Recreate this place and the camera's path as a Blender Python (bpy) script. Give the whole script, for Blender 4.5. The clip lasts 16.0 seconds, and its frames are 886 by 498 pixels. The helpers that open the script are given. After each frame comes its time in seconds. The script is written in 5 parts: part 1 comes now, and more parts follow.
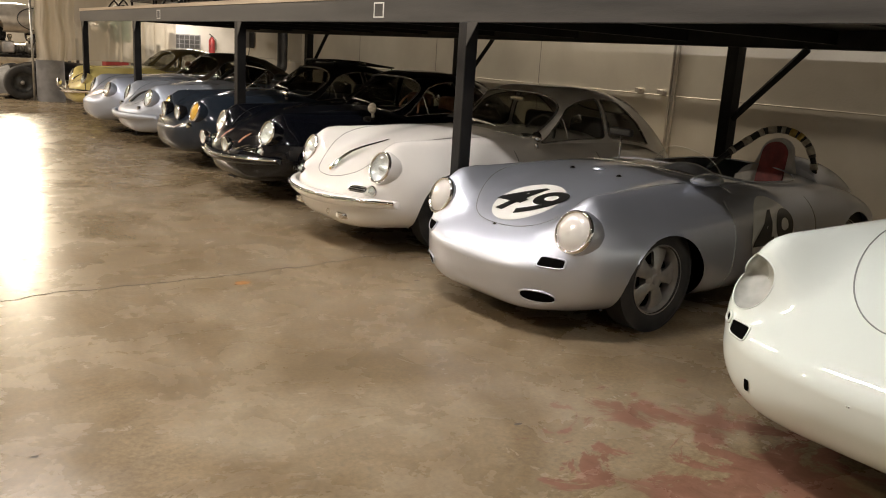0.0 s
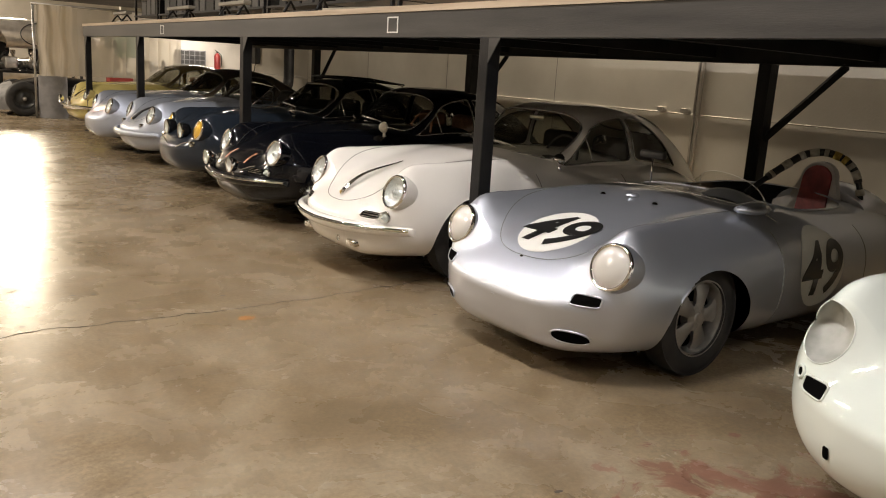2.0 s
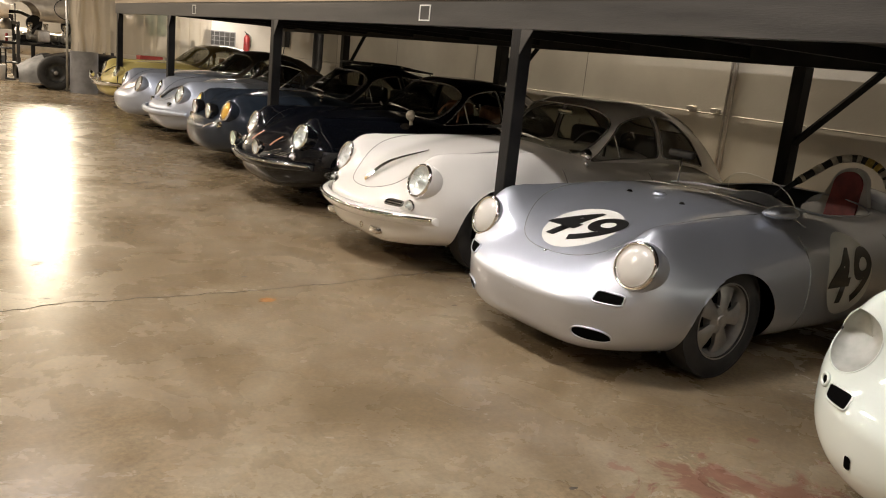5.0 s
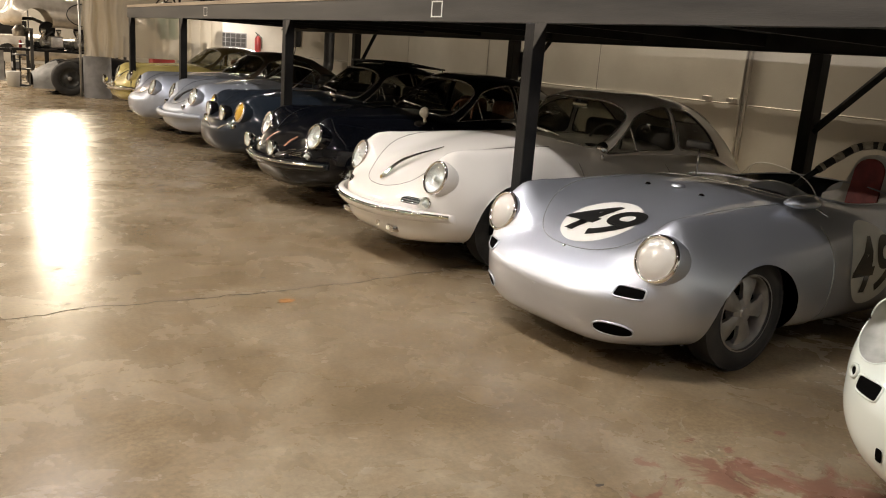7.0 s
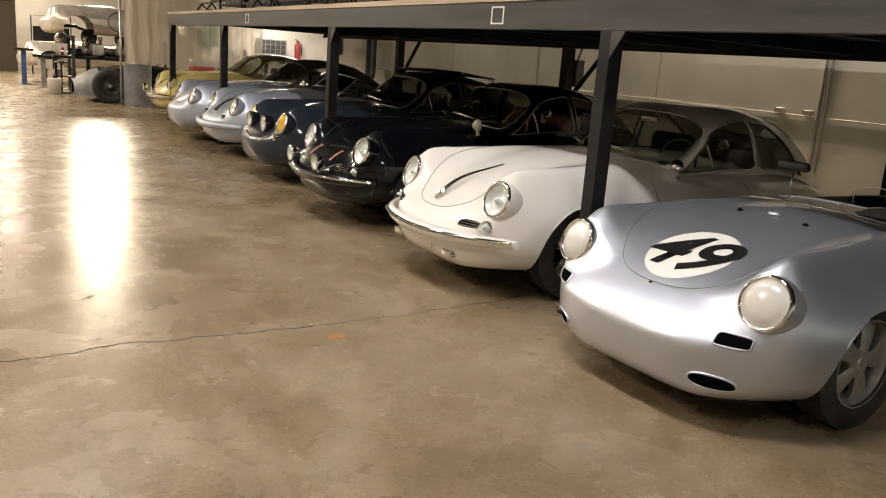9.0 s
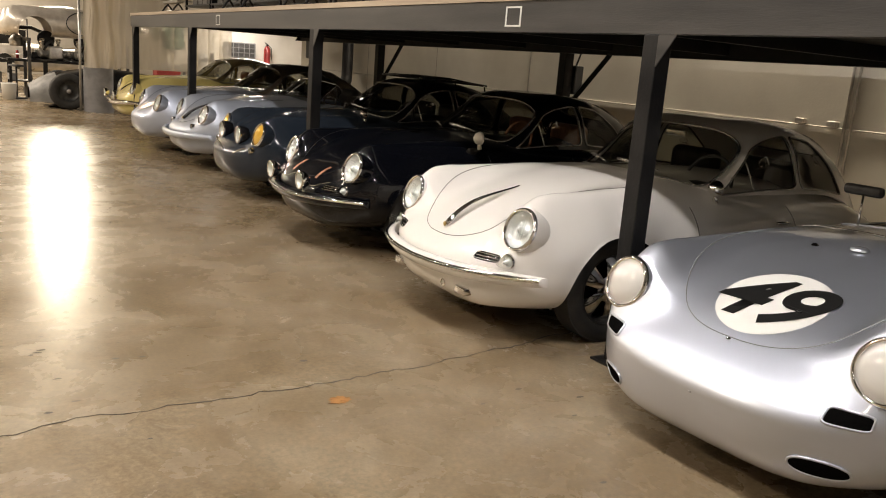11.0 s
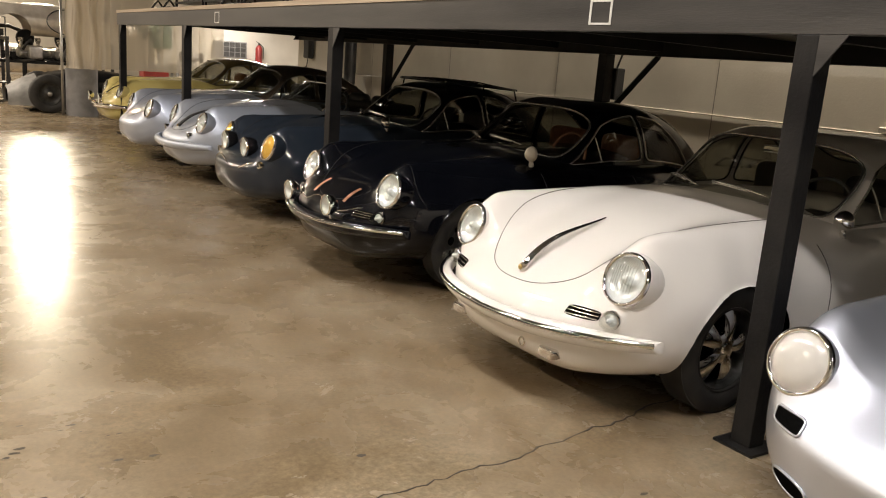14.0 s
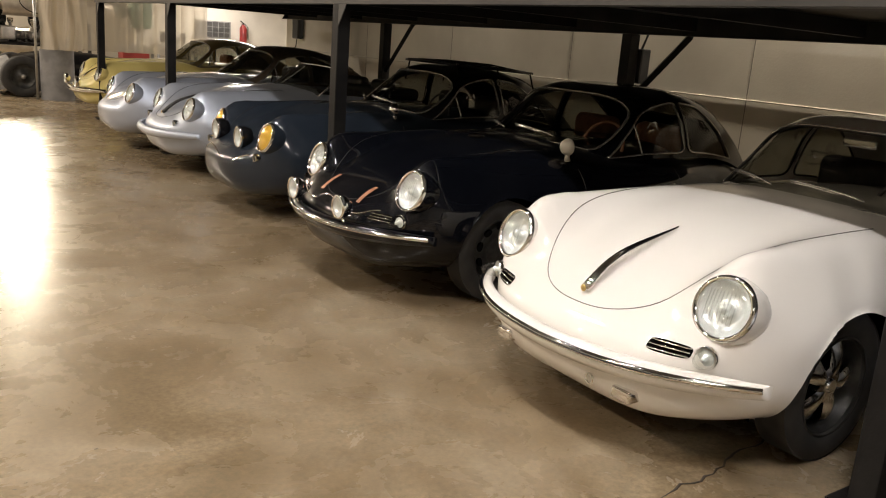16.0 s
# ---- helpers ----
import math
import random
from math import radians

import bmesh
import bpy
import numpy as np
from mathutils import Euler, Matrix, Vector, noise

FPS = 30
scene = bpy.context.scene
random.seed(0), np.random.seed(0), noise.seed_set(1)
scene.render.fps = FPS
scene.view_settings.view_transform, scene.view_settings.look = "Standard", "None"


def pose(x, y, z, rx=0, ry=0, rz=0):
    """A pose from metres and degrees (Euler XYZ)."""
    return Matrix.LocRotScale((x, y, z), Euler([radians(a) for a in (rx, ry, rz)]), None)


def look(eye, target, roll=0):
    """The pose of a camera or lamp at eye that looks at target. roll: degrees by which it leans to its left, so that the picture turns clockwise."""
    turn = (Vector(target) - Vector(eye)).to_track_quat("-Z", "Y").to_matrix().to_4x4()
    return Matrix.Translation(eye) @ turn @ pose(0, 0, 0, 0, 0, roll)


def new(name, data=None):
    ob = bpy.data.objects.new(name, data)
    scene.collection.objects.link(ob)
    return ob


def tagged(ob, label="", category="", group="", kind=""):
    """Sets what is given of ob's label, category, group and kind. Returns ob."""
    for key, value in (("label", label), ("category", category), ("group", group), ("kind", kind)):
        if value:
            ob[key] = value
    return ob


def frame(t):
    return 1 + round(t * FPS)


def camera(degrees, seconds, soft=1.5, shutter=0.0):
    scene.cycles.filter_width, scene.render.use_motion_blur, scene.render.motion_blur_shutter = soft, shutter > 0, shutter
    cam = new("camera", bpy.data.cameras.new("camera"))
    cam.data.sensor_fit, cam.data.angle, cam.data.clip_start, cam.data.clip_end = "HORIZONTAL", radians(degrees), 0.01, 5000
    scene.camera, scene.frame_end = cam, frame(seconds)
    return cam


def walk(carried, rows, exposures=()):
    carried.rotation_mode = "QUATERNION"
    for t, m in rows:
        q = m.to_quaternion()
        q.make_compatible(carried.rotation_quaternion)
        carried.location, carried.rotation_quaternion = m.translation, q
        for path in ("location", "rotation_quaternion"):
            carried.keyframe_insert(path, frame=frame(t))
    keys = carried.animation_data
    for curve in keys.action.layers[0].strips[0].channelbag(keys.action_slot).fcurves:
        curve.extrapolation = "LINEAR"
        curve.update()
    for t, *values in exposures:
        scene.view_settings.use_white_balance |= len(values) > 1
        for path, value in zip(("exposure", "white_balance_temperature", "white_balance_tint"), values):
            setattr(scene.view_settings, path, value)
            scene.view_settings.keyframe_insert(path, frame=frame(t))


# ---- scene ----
cam = camera(57.0, 16.0, 1.05)
METRES, EYE, TILT, LEAN, TURN = 3.7, 1.5, -0.24, -0.18, -35.4
ROWS = [
    (0.0, 0.0, 0.0, 0.0, 0.75, -13.06, -3.25),
    (0.5, 0.0081, 0.0367, 0.003, 1.4, -12.85, -3.79),
    (1.0, -0.0036, 0.064, 0.0054, 1.41, -12.06, -3.34),
    (1.5, -0.0231, 0.0959, 0.0047, 1.25, -11.3, -3.0),
    (2.0, -0.0284, 0.1108, 0.002, 1.06, -12.02, -3.32),
    (2.5, -0.0276, 0.1111, 0.0038, 1.24, -12.56, -2.98),
    (3.0, -0.0293, 0.1116, 0.0042, 1.82, -12.3, -3.2),
    (5.5, -0.0349, 0.1149, -0.0002, 2.98, -13.18, -5.72),
    (6.0, -0.0359, 0.1165, -0.0004, 3.13, -13.48, -5.62),
    (6.5, -0.0367, 0.1167, 0.0005, 3.12, -13.25, -4.59),
    (7.0, -0.0401, 0.1187, 0.0008, 3.65, -13.16, -4.07),
    (7.5, -0.047, 0.1297, -0.0006, 3.95, -13.35, -3.78),
    (8.0, -0.0587, 0.1715, 0.0009, 4.19, -13.41, -3.66),
    (8.5, -0.072, 0.2143, 0.0076, 4.84, -12.94, -4.07),
    (9.0, -0.0962, 0.2499, 0.005, 6.1, -12.92, -4.06),
    (11.5, -0.2105, 0.4844, 0.0067, 2.84, -12.66, -3.73),
    (12.0, -0.2325, 0.5249, 0.0038, 2.27, -12.9, -3.16),
    (12.5, -0.246, 0.5869, 0.0085, 3.07, -12.92, -2.74),
    (13.0, -0.2574, 0.6232, 0.0086, 3.83, -12.79, -3.53),
    (13.5, -0.29, 0.6549, 0.0049, 3.89, -12.76, -4.68),
    (14.0, -0.3244, 0.6922, 0.0097, 2.64, -12.56, -4.15),
    (14.5, -0.3453, 0.7382, 0.0074, 2.35, -12.47, -4.13),
    (15.0, -0.359, 0.7989, 0.0106, 3.33, -12.12, -4.48),
    (15.5, -0.3756, 0.8332, 0.0064, 3.35, -12.99, -4.61),
    (16.0, -0.4051, 0.8705, 0.0059, 1.4, -13.77, -4.12),
]
walk(cam, [(t, pose(0, 0, EYE, TILT, LEAN, TURN) @ pose(METRES * x, METRES * y, METRES * z, 90 + pitch, roll, yaw)) for t, x, y, z, yaw, pitch, roll in ROWS])

# ---- world, lamps, exposure ----
world = bpy.data.worlds.new("world")
scene.world = world
world.use_nodes = True
world.node_tree.nodes["Background"].inputs["Color"].default_value = (0.9, 0.75, 0.55, 1)
world.node_tree.nodes["Background"].inputs["Strength"].default_value = 0.02
scene.view_settings.exposure = 0.0
WARM = (1.0, 0.90, 0.81)


def area(name, m, sx, sy, power, color=WARM):
    data = bpy.data.lights.new(name, "AREA")
    data.shape, data.size, data.size_y, data.energy, data.color = "RECTANGLE", sx, sy, power, color
    ob = new(name, data)
    ob.matrix_world = m
    return ob


# ---- small tools ----
def spline(knots):
    """A smooth monotone curve through (x, value) knots."""
    xs = np.array([k[0] for k in knots], float)
    ys = np.array([k[1] for k in knots], float)
    d = np.diff(ys) / np.diff(xs)
    m = np.zeros(len(xs))
    m[0], m[-1] = d[0], d[-1]
    for i in range(1, len(xs) - 1):
        m[i] = 0 if d[i - 1] * d[i] <= 0 else 2 * d[i - 1] * d[i] / (d[i - 1] + d[i])

    def f(x):
        x = min(max(x, xs[0]), xs[-1])
        i = min(int(np.searchsorted(xs, x, side="right")) - 1, len(xs) - 2)
        h = xs[i + 1] - xs[i]
        t = (x - xs[i]) / h
        return float((1 + 2 * t) * (1 - t) ** 2 * ys[i] + t * (1 - t) ** 2 * h * m[i] + t * t * (3 - 2 * t) * ys[i + 1] + t * t * (t - 1) * h * m[i + 1])
    return f


def mesh(verts, faces, smooth=True, sharp=None):
    me = bpy.data.meshes.new("mesh")
    me.from_pydata([tuple(v) for v in verts], [], [tuple(f) for f in faces])
    me.validate()
    if smooth:
        me.shade_smooth()
        if sharp:
            me.set_sharp_from_angle(angle=radians(sharp))
    me.update()
    return me


def put(name, me, material, parent=None, m=None, label=""):
    """One mesh object, under a thing or a part if parent is given."""
    if material and not me.materials:
        me.materials.append(material)
    ob = new(name, me)
    if parent:
        ob.parent = parent
    if m is not None:
        ob.matrix_basis = m
    if label:
        ob["label"] = label
    return ob


def thing(name, m, label, category, group="", kind=""):
    ob = new(name)
    ob.empty_display_size = 0.1
    ob.matrix_basis = m
    return tagged(ob, label, category, group, kind)


def bm_mesh(bm, smooth=False, sharp=30):
    me = bpy.data.meshes.new("mesh")
    bmesh.ops.recalc_face_normals(bm, faces=bm.faces)
    bm.to_mesh(me)
    bm.free()
    if smooth:
        me.shade_smooth()
        me.set_sharp_from_angle(angle=radians(sharp))
    return me


def box(x0, y0, z0, x1, y1, z1, bevel=0.0, seg=1):
    bm = bmesh.new()
    bmesh.ops.create_cube(bm, size=1)
    bmesh.ops.scale(bm, vec=(x1 - x0, y1 - y0, z1 - z0), verts=bm.verts)
    bmesh.ops.translate(bm, vec=((x0 + x1) / 2, (y0 + y1) / 2, (z0 + z1) / 2), verts=bm.verts)
    if bevel:
        bmesh.ops.bevel(bm, geom=bm.edges[:], offset=bevel, segments=seg, affect="EDGES", profile=0.5)
    return bm_mesh(bm)


def grid(fn, us, vs, wrap=False, keep=None, snap=None):
    """A sheet of quads over fn(u, v)."""
    nu, nv = len(us), len(vs)
    pts = [fn(u, v) for u in us for v in vs]
    if snap:
        pts = [snap(p) for p in pts]
    faces = []
    for i in range(nu - 1):
        for j in range(nv if wrap else nv - 1):
            k = (j + 1) % nv
            f = (i * nv + j, i * nv + k, (i + 1) * nv + k, (i + 1) * nv + j)
            if keep is None or keep(0.5 * (us[i] + us[i + 1]), 0.5 * (vs[j] + vs[k]), [pts[a] for a in f]):
                faces.append(f)
    return pts, faces


def join(*parts):
    """Several (verts, faces) as one."""
    V, F = [], []
    for v, f in parts:
        n = len(V)
        V += list(v)
        F += [tuple(i + n for i in q) for q in f]
    return V, F


def moved(vf, m):
    return [m @ Vector(p) for p in vf[0]], vf[1]


def lathe(profile, n=32, axis="y", caps=False):
    """(radius, along) turned about an axis."""
    V, F = [], []
    for i in range(n):
        a = 2 * math.pi * i / n
        for r, h in profile:
            c, s = r * math.cos(a), r * math.sin(a)
            V.append({"y": (c, h, s), "z": (c, s, h), "x": (h, c, s)}[axis])
    m = len(profile)
    for i in range(n):
        k = (i + 1) % n
        for j in range(m - 1):
            F.append((i * m + j, k * m + j, k * m + j + 1, i * m + j + 1))
    return V, F


def tube(points, radius, n=8, closed=False, flat=1.0):
    """A round bar along points; radius may be a list."""
    P = [Vector(p) for p in points]
    N = len(P)
    V, F = [], []
    up = Vector((0, 0, 1))
    for i, p in enumerate(P):
        a = P[(i - 1) % N] if closed or i else P[0]
        b = P[(i + 1) % N] if closed or i < N - 1 else P[-1]
        t = (b - a).normalized()
        if abs(t.dot(up)) > 0.97:
            up = Vector((1, 0, 0))
        x = t.cross(up).normalized()
        y = x.cross(t).normalized()
        r = radius[i] if isinstance(radius, (list, tuple)) else radius
        for j in range(n):
            q = 2 * math.pi * j / n
            V.append(p + x * r * math.cos(q) + y * r * flat * math.sin(q))
    for i in range(N if closed else N - 1):
        k = (i + 1) % N
        for j in range(n):
            l = (j + 1) % n
            F.append((i * n + j, i * n + l, k * n + l, k * n + j))
    if not closed:
        F += [tuple(range(n))[::-1], tuple((N - 1) * n + j for j in range(n))]
    return V, F


# ---- materials ----
def mat(name, color, rough=0.5, metal=0.0, coat=0.0):
    m = bpy.data.materials.new(name)
    m.use_nodes = True
    b = m.node_tree.nodes["Principled BSDF"]
    b.inputs["Base Color"].default_value = (*color, 1)
    b.inputs["Roughness"].default_value = rough
    b.inputs["Metallic"].default_value = metal
    b.inputs["Coat Weight"].default_value = coat
    b.inputs["Coat Roughness"].default_value = 0.025
    return m


def nodes(m):
    return m.node_tree.nodes, m.node_tree.links, m.node_tree.nodes["Principled BSDF"]


def vary(m, a, b, scale=4.0, detail=6, rough=None, bump=0.0, bump_scale=60.0, stretch=(1, 1, 1), low=0.35, high=0.65):
    """Colour between a and b by noise in object space, with an optional fine relief."""
    N, K, B = nodes(m)
    tc = N.new("ShaderNodeTexCoord")
    mp = N.new("ShaderNodeMapping")
    mp.inputs["Scale"].default_value = stretch
    K.new(tc.outputs["Object"], mp.inputs["Vector"])
    n = N.new("ShaderNodeTexNoise")
    n.inputs["Scale"].default_value, n.inputs["Detail"].default_value = scale, detail
    K.new(mp.outputs[0], n.inputs["Vector"])
    r = N.new("ShaderNodeValToRGB")
    r.color_ramp.elements[0].position, r.color_ramp.elements[1].position = low, high
    r.color_ramp.elements[0].color, r.color_ramp.elements[1].color = (*a, 1), (*b, 1)
    K.new(n.outputs["Fac"], r.inputs["Fac"])
    K.new(r.outputs["Color"], B.inputs["Base Color"])
    if rough:
        q = N.new("ShaderNodeMapRange")
        q.inputs["To Min"].default_value, q.inputs["To Max"].default_value = rough
        K.new(n.outputs["Fac"], q.inputs["Value"])
        K.new(q.outputs[0], B.inputs["Roughness"])
    if bump:
        n2 = N.new("ShaderNodeTexNoise")
        n2.inputs["Scale"].default_value, n2.inputs["Detail"].default_value = bump_scale, 4
        K.new(mp.outputs[0], n2.inputs["Vector"])
        bp = N.new("ShaderNodeBump")
        bp.inputs["Strength"].default_value = bump
        bp.inputs["Distance"].default_value = 0.01
        K.new(n2.outputs["Fac"], bp.inputs["Height"])
        K.new(bp.outputs[0], B.inputs["Normal"])
    return m


def paint(name, color, metal=0.0, rough=0.3, dust=0.06, coat=1.0):
    """Clear-coated car paint with faint dust."""
    m = mat(name, color, rough, metal, coat)
    m.node_tree.nodes["Principled BSDF"].inputs["Specular IOR Level"].default_value = 0.05
    d = tuple(c * (1 - dust) + 0.25 * dust for c in color)
    return vary(m, color, d, scale=2.2, detail=8, rough=(rough * 0.85, rough * 1.2))


def glassy(name, tint, gloss=0.06, mirror=0.8):
    """Thin pane: clear with a mirror coat that grows at grazing angles."""
    m = bpy.data.materials.new(name)
    m.use_nodes = True
    N, K = m.node_tree.nodes, m.node_tree.links
    N.remove(N["Principled BSDF"])
    t, g, f, x = N.new("ShaderNodeBsdfTransparent"), N.new("ShaderNodeBsdfGlossy"), N.new("ShaderNodeLayerWeight"), N.new("ShaderNodeMixShader")
    p, q = N.new("ShaderNodeMath"), N.new("ShaderNodeMath")
    t.inputs["Color"].default_value = (*tint, 1)
    g.inputs["Roughness"].default_value = gloss
    f.inputs["Blend"].default_value = 0.5
    p.operation, q.operation = "POWER", "MULTIPLY_ADD"
    p.inputs[1].default_value = 4.5
    q.inputs[1].default_value, q.inputs[2].default_value = mirror, 0.045
    K.new(f.outputs["Facing"], p.inputs[0])
    K.new(p.outputs[0], q.inputs[0])
    K.new(q.outputs[0], x.inputs[0])
    K.new(t.outputs[0], x.inputs[1])
    K.new(g.outputs[0], x.inputs[2])
    K.new(x.outputs[0], N["Material Output"].inputs["Surface"])
    return m


SILVER = paint("silver_paint", (0.58, 0.615, 0.695), 0.9, 0.43)
ICE = paint("pale_blue_silver_paint", (0.45, 0.49, 0.57), 0.6, 0.46)
BLUESILVER = paint("blue_silver_paint", (0.41, 0.45, 0.54), 0.6, 0.46)
IVORY = paint("ivory_paint", (0.80, 0.775, 0.735), 0.0, 0.3)
WHITE = paint("cool_white_paint", (0.74, 0.80, 0.76), 0.0, 0.3)
NAVY = paint("navy_paint", (0.0022, 0.0027, 0.0046), 0.0, 0.3, 0.005, 0.75)
SLATE = paint("slate_blue_paint", (0.016, 0.022, 0.032), 0.05, 0.3, 0.02, 0.7)
YELLOW = paint("yellow_paint", (0.62, 0.53, 0.20), 0.0, 0.3)
BLACKPAINT = paint("black_paint", (0.006, 0.006, 0.007), 0.0, 0.3, 0.01, 0.5)
# Bronze-dark yellow for a roof in shade, the shade put into the colour.
SHADED_YELLOW = paint("shaded_yellow_paint", (0.14, 0.11, 0.05), 0.2, 0.4)
CHROME = mat("chrome", (0.8, 0.79, 0.77), 0.08, 1.0)
BRIGHT = mat("polished_window_trim", (0.55, 0.54, 0.51), 0.25, 0.8)
ALU = vary(mat("cast_aluminium", (0.6, 0.58, 0.54), 0.35, 0.8), (0.36, 0.35, 0.33), (0.52, 0.5, 0.47), 9, rough=(0.35, 0.55))
RUBBER = vary(mat("tyre_rubber", (0.02, 0.02, 0.02), 0.75), (0.012, 0.012, 0.012), (0.035, 0.033, 0.03), 8, rough=(0.6, 0.85))
# Near-black without sheen: shade under cars and inside openings, put into the colour.
SHADE_BLACK = mat("painted_shade_black", (0.004, 0.004, 0.004), 0.9)
SHADE_BLACK.node_tree.nodes["Principled BSDF"].inputs["Specular IOR Level"].default_value = 0.0
TRIM = mat("black_rubber_trim", (0.012, 0.012, 0.013), 0.55)
GLASS = glassy("window_glass", (0.5, 0.5, 0.46), 0.02)
CLEAR = glassy("clear_plastic_screen", (0.95, 0.95, 0.93), 0.03, 0.4)
LENS = mat("lamp_lens", (0.85, 0.86, 0.84), 0.12, 0.0, 1.0)
OPAL = mat("frosted_lamp_cover", (0.62, 0.61, 0.58), 0.2, 0.0, 1.0)
AMBER = mat("amber_lens", (0.62, 0.38, 0.05), 0.12, 0.2, 1.0)
TAN = vary(mat("tan_leather", (0.35, 0.16, 0.09), 0.55), (0.28, 0.12, 0.06), (0.42, 0.2, 0.12), 18)
SEATBLACK = vary(mat("black_vinyl", (0.015, 0.014, 0.013), 0.5), (0.01, 0.01, 0.01), (0.03, 0.028, 0.026), 20)
RED = vary(mat("red_vinyl", (0.22, 0.02, 0.025), 0.5), (0.16, 0.015, 0.02), (0.26, 0.03, 0.035), 15)
DECALW = mat("white_vinyl_disc", (0.82, 0.82, 0.78), 0.35, 0.0, 0.5)
DECALB = mat("black_vinyl_number", (0.012, 0.012, 0.012), 0.35, 0.0, 0.5)
STEEL = vary(mat("black_steel", (0.02, 0.02, 0.02), 0.45, 0.0), (0.006, 0.006, 0.007), (0.018, 0.0175, 0.017), 3.5, rough=(0.4, 0.6), bump=0.15)
STEEL.node_tree.nodes["Principled BSDF"].inputs["Specular IOR Level"].default_value = 0.2
GREYSTEEL = vary(mat("mill_steel", (0.075, 0.072, 0.07), 0.45, 0.4), (0.035, 0.035, 0.035), (0.075, 0.072, 0.068), 2.5, rough=(0.35, 0.6), stretch=(1, 0.3, 3), bump=0.1)
WOOD = vary(mat("deck_planks", (0.42, 0.26, 0.13), 0.6), (0.32, 0.25, 0.175), (0.48, 0.39, 0.285), 5, stretch=(1, 0.15, 4), bump=0.2)
WALL = vary(mat("painted_wall", (0.55, 0.52, 0.46), 0.7), (0.50, 0.47, 0.41), (0.60, 0.57, 0.50), 1.2, bump=0.12, bump_scale=40)
CEIL = vary(mat("dark_ceiling", (0.12, 0.10, 0.08), 0.8), (0.035, 0.03, 0.026), (0.07, 0.06, 0.05), 2)


def concrete():
    m = mat("sealed_concrete", (0.3, 0.24, 0.17), 0.3)
    N, K, B = nodes(m)
    tc = N.new("ShaderNodeTexCoord")

    def noise_tex(scale, detail, rough=0.6, dist=0.0):
        n = N.new("ShaderNodeTexNoise")
        n.inputs["Scale"].default_value, n.inputs["Detail"].default_value = scale, detail
        n.inputs["Roughness"].default_value, n.inputs["Distortion"].default_value = rough, dist
        K.new(tc.outputs["Object"], n.inputs["Vector"])
        return n.outputs["Fac"]

    def ramp(src, stops):
        r = N.new("ShaderNodeValToRGB")
        e = r.color_ramp.elements
        e[0].position, e[0].color = stops[0][0], (*stops[0][1], 1)
        e[1].position, e[1].color = stops[-1][0], (*stops[-1][1], 1)
        for p, c in stops[1:-1]:
            q = e.new(p)
            q.color = (*c, 1)
        K.new(src, r.inputs["Fac"])
        return r.outputs["Color"]

    def mix(kind, fac, a, b):
        x = N.new("ShaderNodeMix")
        x.data_type, x.blend_type = "RGBA", kind
        if isinstance(fac, float):
            x.inputs["Factor"].default_value = fac
        else:
            K.new(fac, x.inputs["Factor"])
        for s, v in ((x.inputs["A"], a), (x.inputs["B"], b)):
            if isinstance(v, tuple):
                s.default_value = (*v, 1)
            else:
                K.new(v, s)
        return x.outputs["Result"]

    clouds = noise_tex(1.1, 9, 0.66, 0.9)
    fine = noise_tex(7, 8, 0.7, 0.3)
    base = ramp(clouds, [(0.26, (0.155, 0.115, 0.065)), (0.42, (0.215, 0.162, 0.098)), (0.55, (0.27, 0.213, 0.14)), (0.64, (0.315, 0.26, 0.18)), (0.76, (0.40, 0.345, 0.26))])
    base = mix("OVERLAY", 0.55, base, ramp(fine, [(0.3, (0.35, 0.35, 0.35)), (0.7, (0.62, 0.61, 0.6))]))
    base = mix("OVERLAY", 0.6, base, ramp(noise_tex(42, 5, 0.7, 0.2), [(0.32, (0.3, 0.3, 0.3)), (0.68, (0.68, 0.68, 0.67))]))
    scuff = ramp(noise_tex(2.6, 12, 0.75, 1.6), [(0.60, (0, 0, 0)), (0.72, (0.55, 0.55, 0.55))])
    base = mix("MIX", scuff, base, (0.46, 0.41, 0.33))
    # worn red paint near the first parking bay
    sep = N.new("ShaderNodeSeparateXYZ")
    K.new(tc.outputs["Object"], sep.inputs[0])
    vm = N.new("ShaderNodeVectorMath")
    vm.operation = "DISTANCE"
    K.new(tc.outputs["Object"], vm.inputs[0])
    vm.inputs[1].default_value = (2.75, 1.75, 0)
    near = N.new("ShaderNodeMapRange")
    near.inputs["From Min"].default_value, near.inputs["From Max"].default_value = 0.2, 1.6
    near.inputs["To Min"].default_value, near.inputs["To Max"].default_value = 0.13, -0.2
    K.new(vm.outputs["Value"], near.inputs["Value"])
    add = N.new("ShaderNodeMath")
    K.new(near.outputs[0], add.inputs[0])
    K.new(noise_tex(3.4, 14, 0.68, 0.9), add.inputs[1])
    red = ramp(add.outputs[0], [(0.575, (0, 0, 0)), (0.59, (0.85, 0.85, 0.85))])
    base = mix("MIX", red, base, ramp(noise_tex(9, 10, 0.7, 0.5), [(0.35, (0.15, 0.068, 0.046)), (0.6, (0.23, 0.112, 0.08)), (0.72, (0.32, 0.225, 0.165))]))
    K.new(base, B.inputs["Base Color"])
    q = N.new("ShaderNodeMapRange")
    q.inputs["From Min"].default_value, q.inputs["From Max"].default_value = 0.3, 0.7
    q.inputs["To Min"].default_value, q.inputs["To Max"].default_value = 0.17, 0.36
    K.new(noise_tex(2.2, 7, 0.65, 0.4), q.inputs["Value"])
    K.new(q.outputs[0], B.inputs["Roughness"])
    bp = N.new("ShaderNodeBump")
    bp.inputs["Strength"].default_value, bp.inputs["Distance"].default_value = 0.14, 0.01
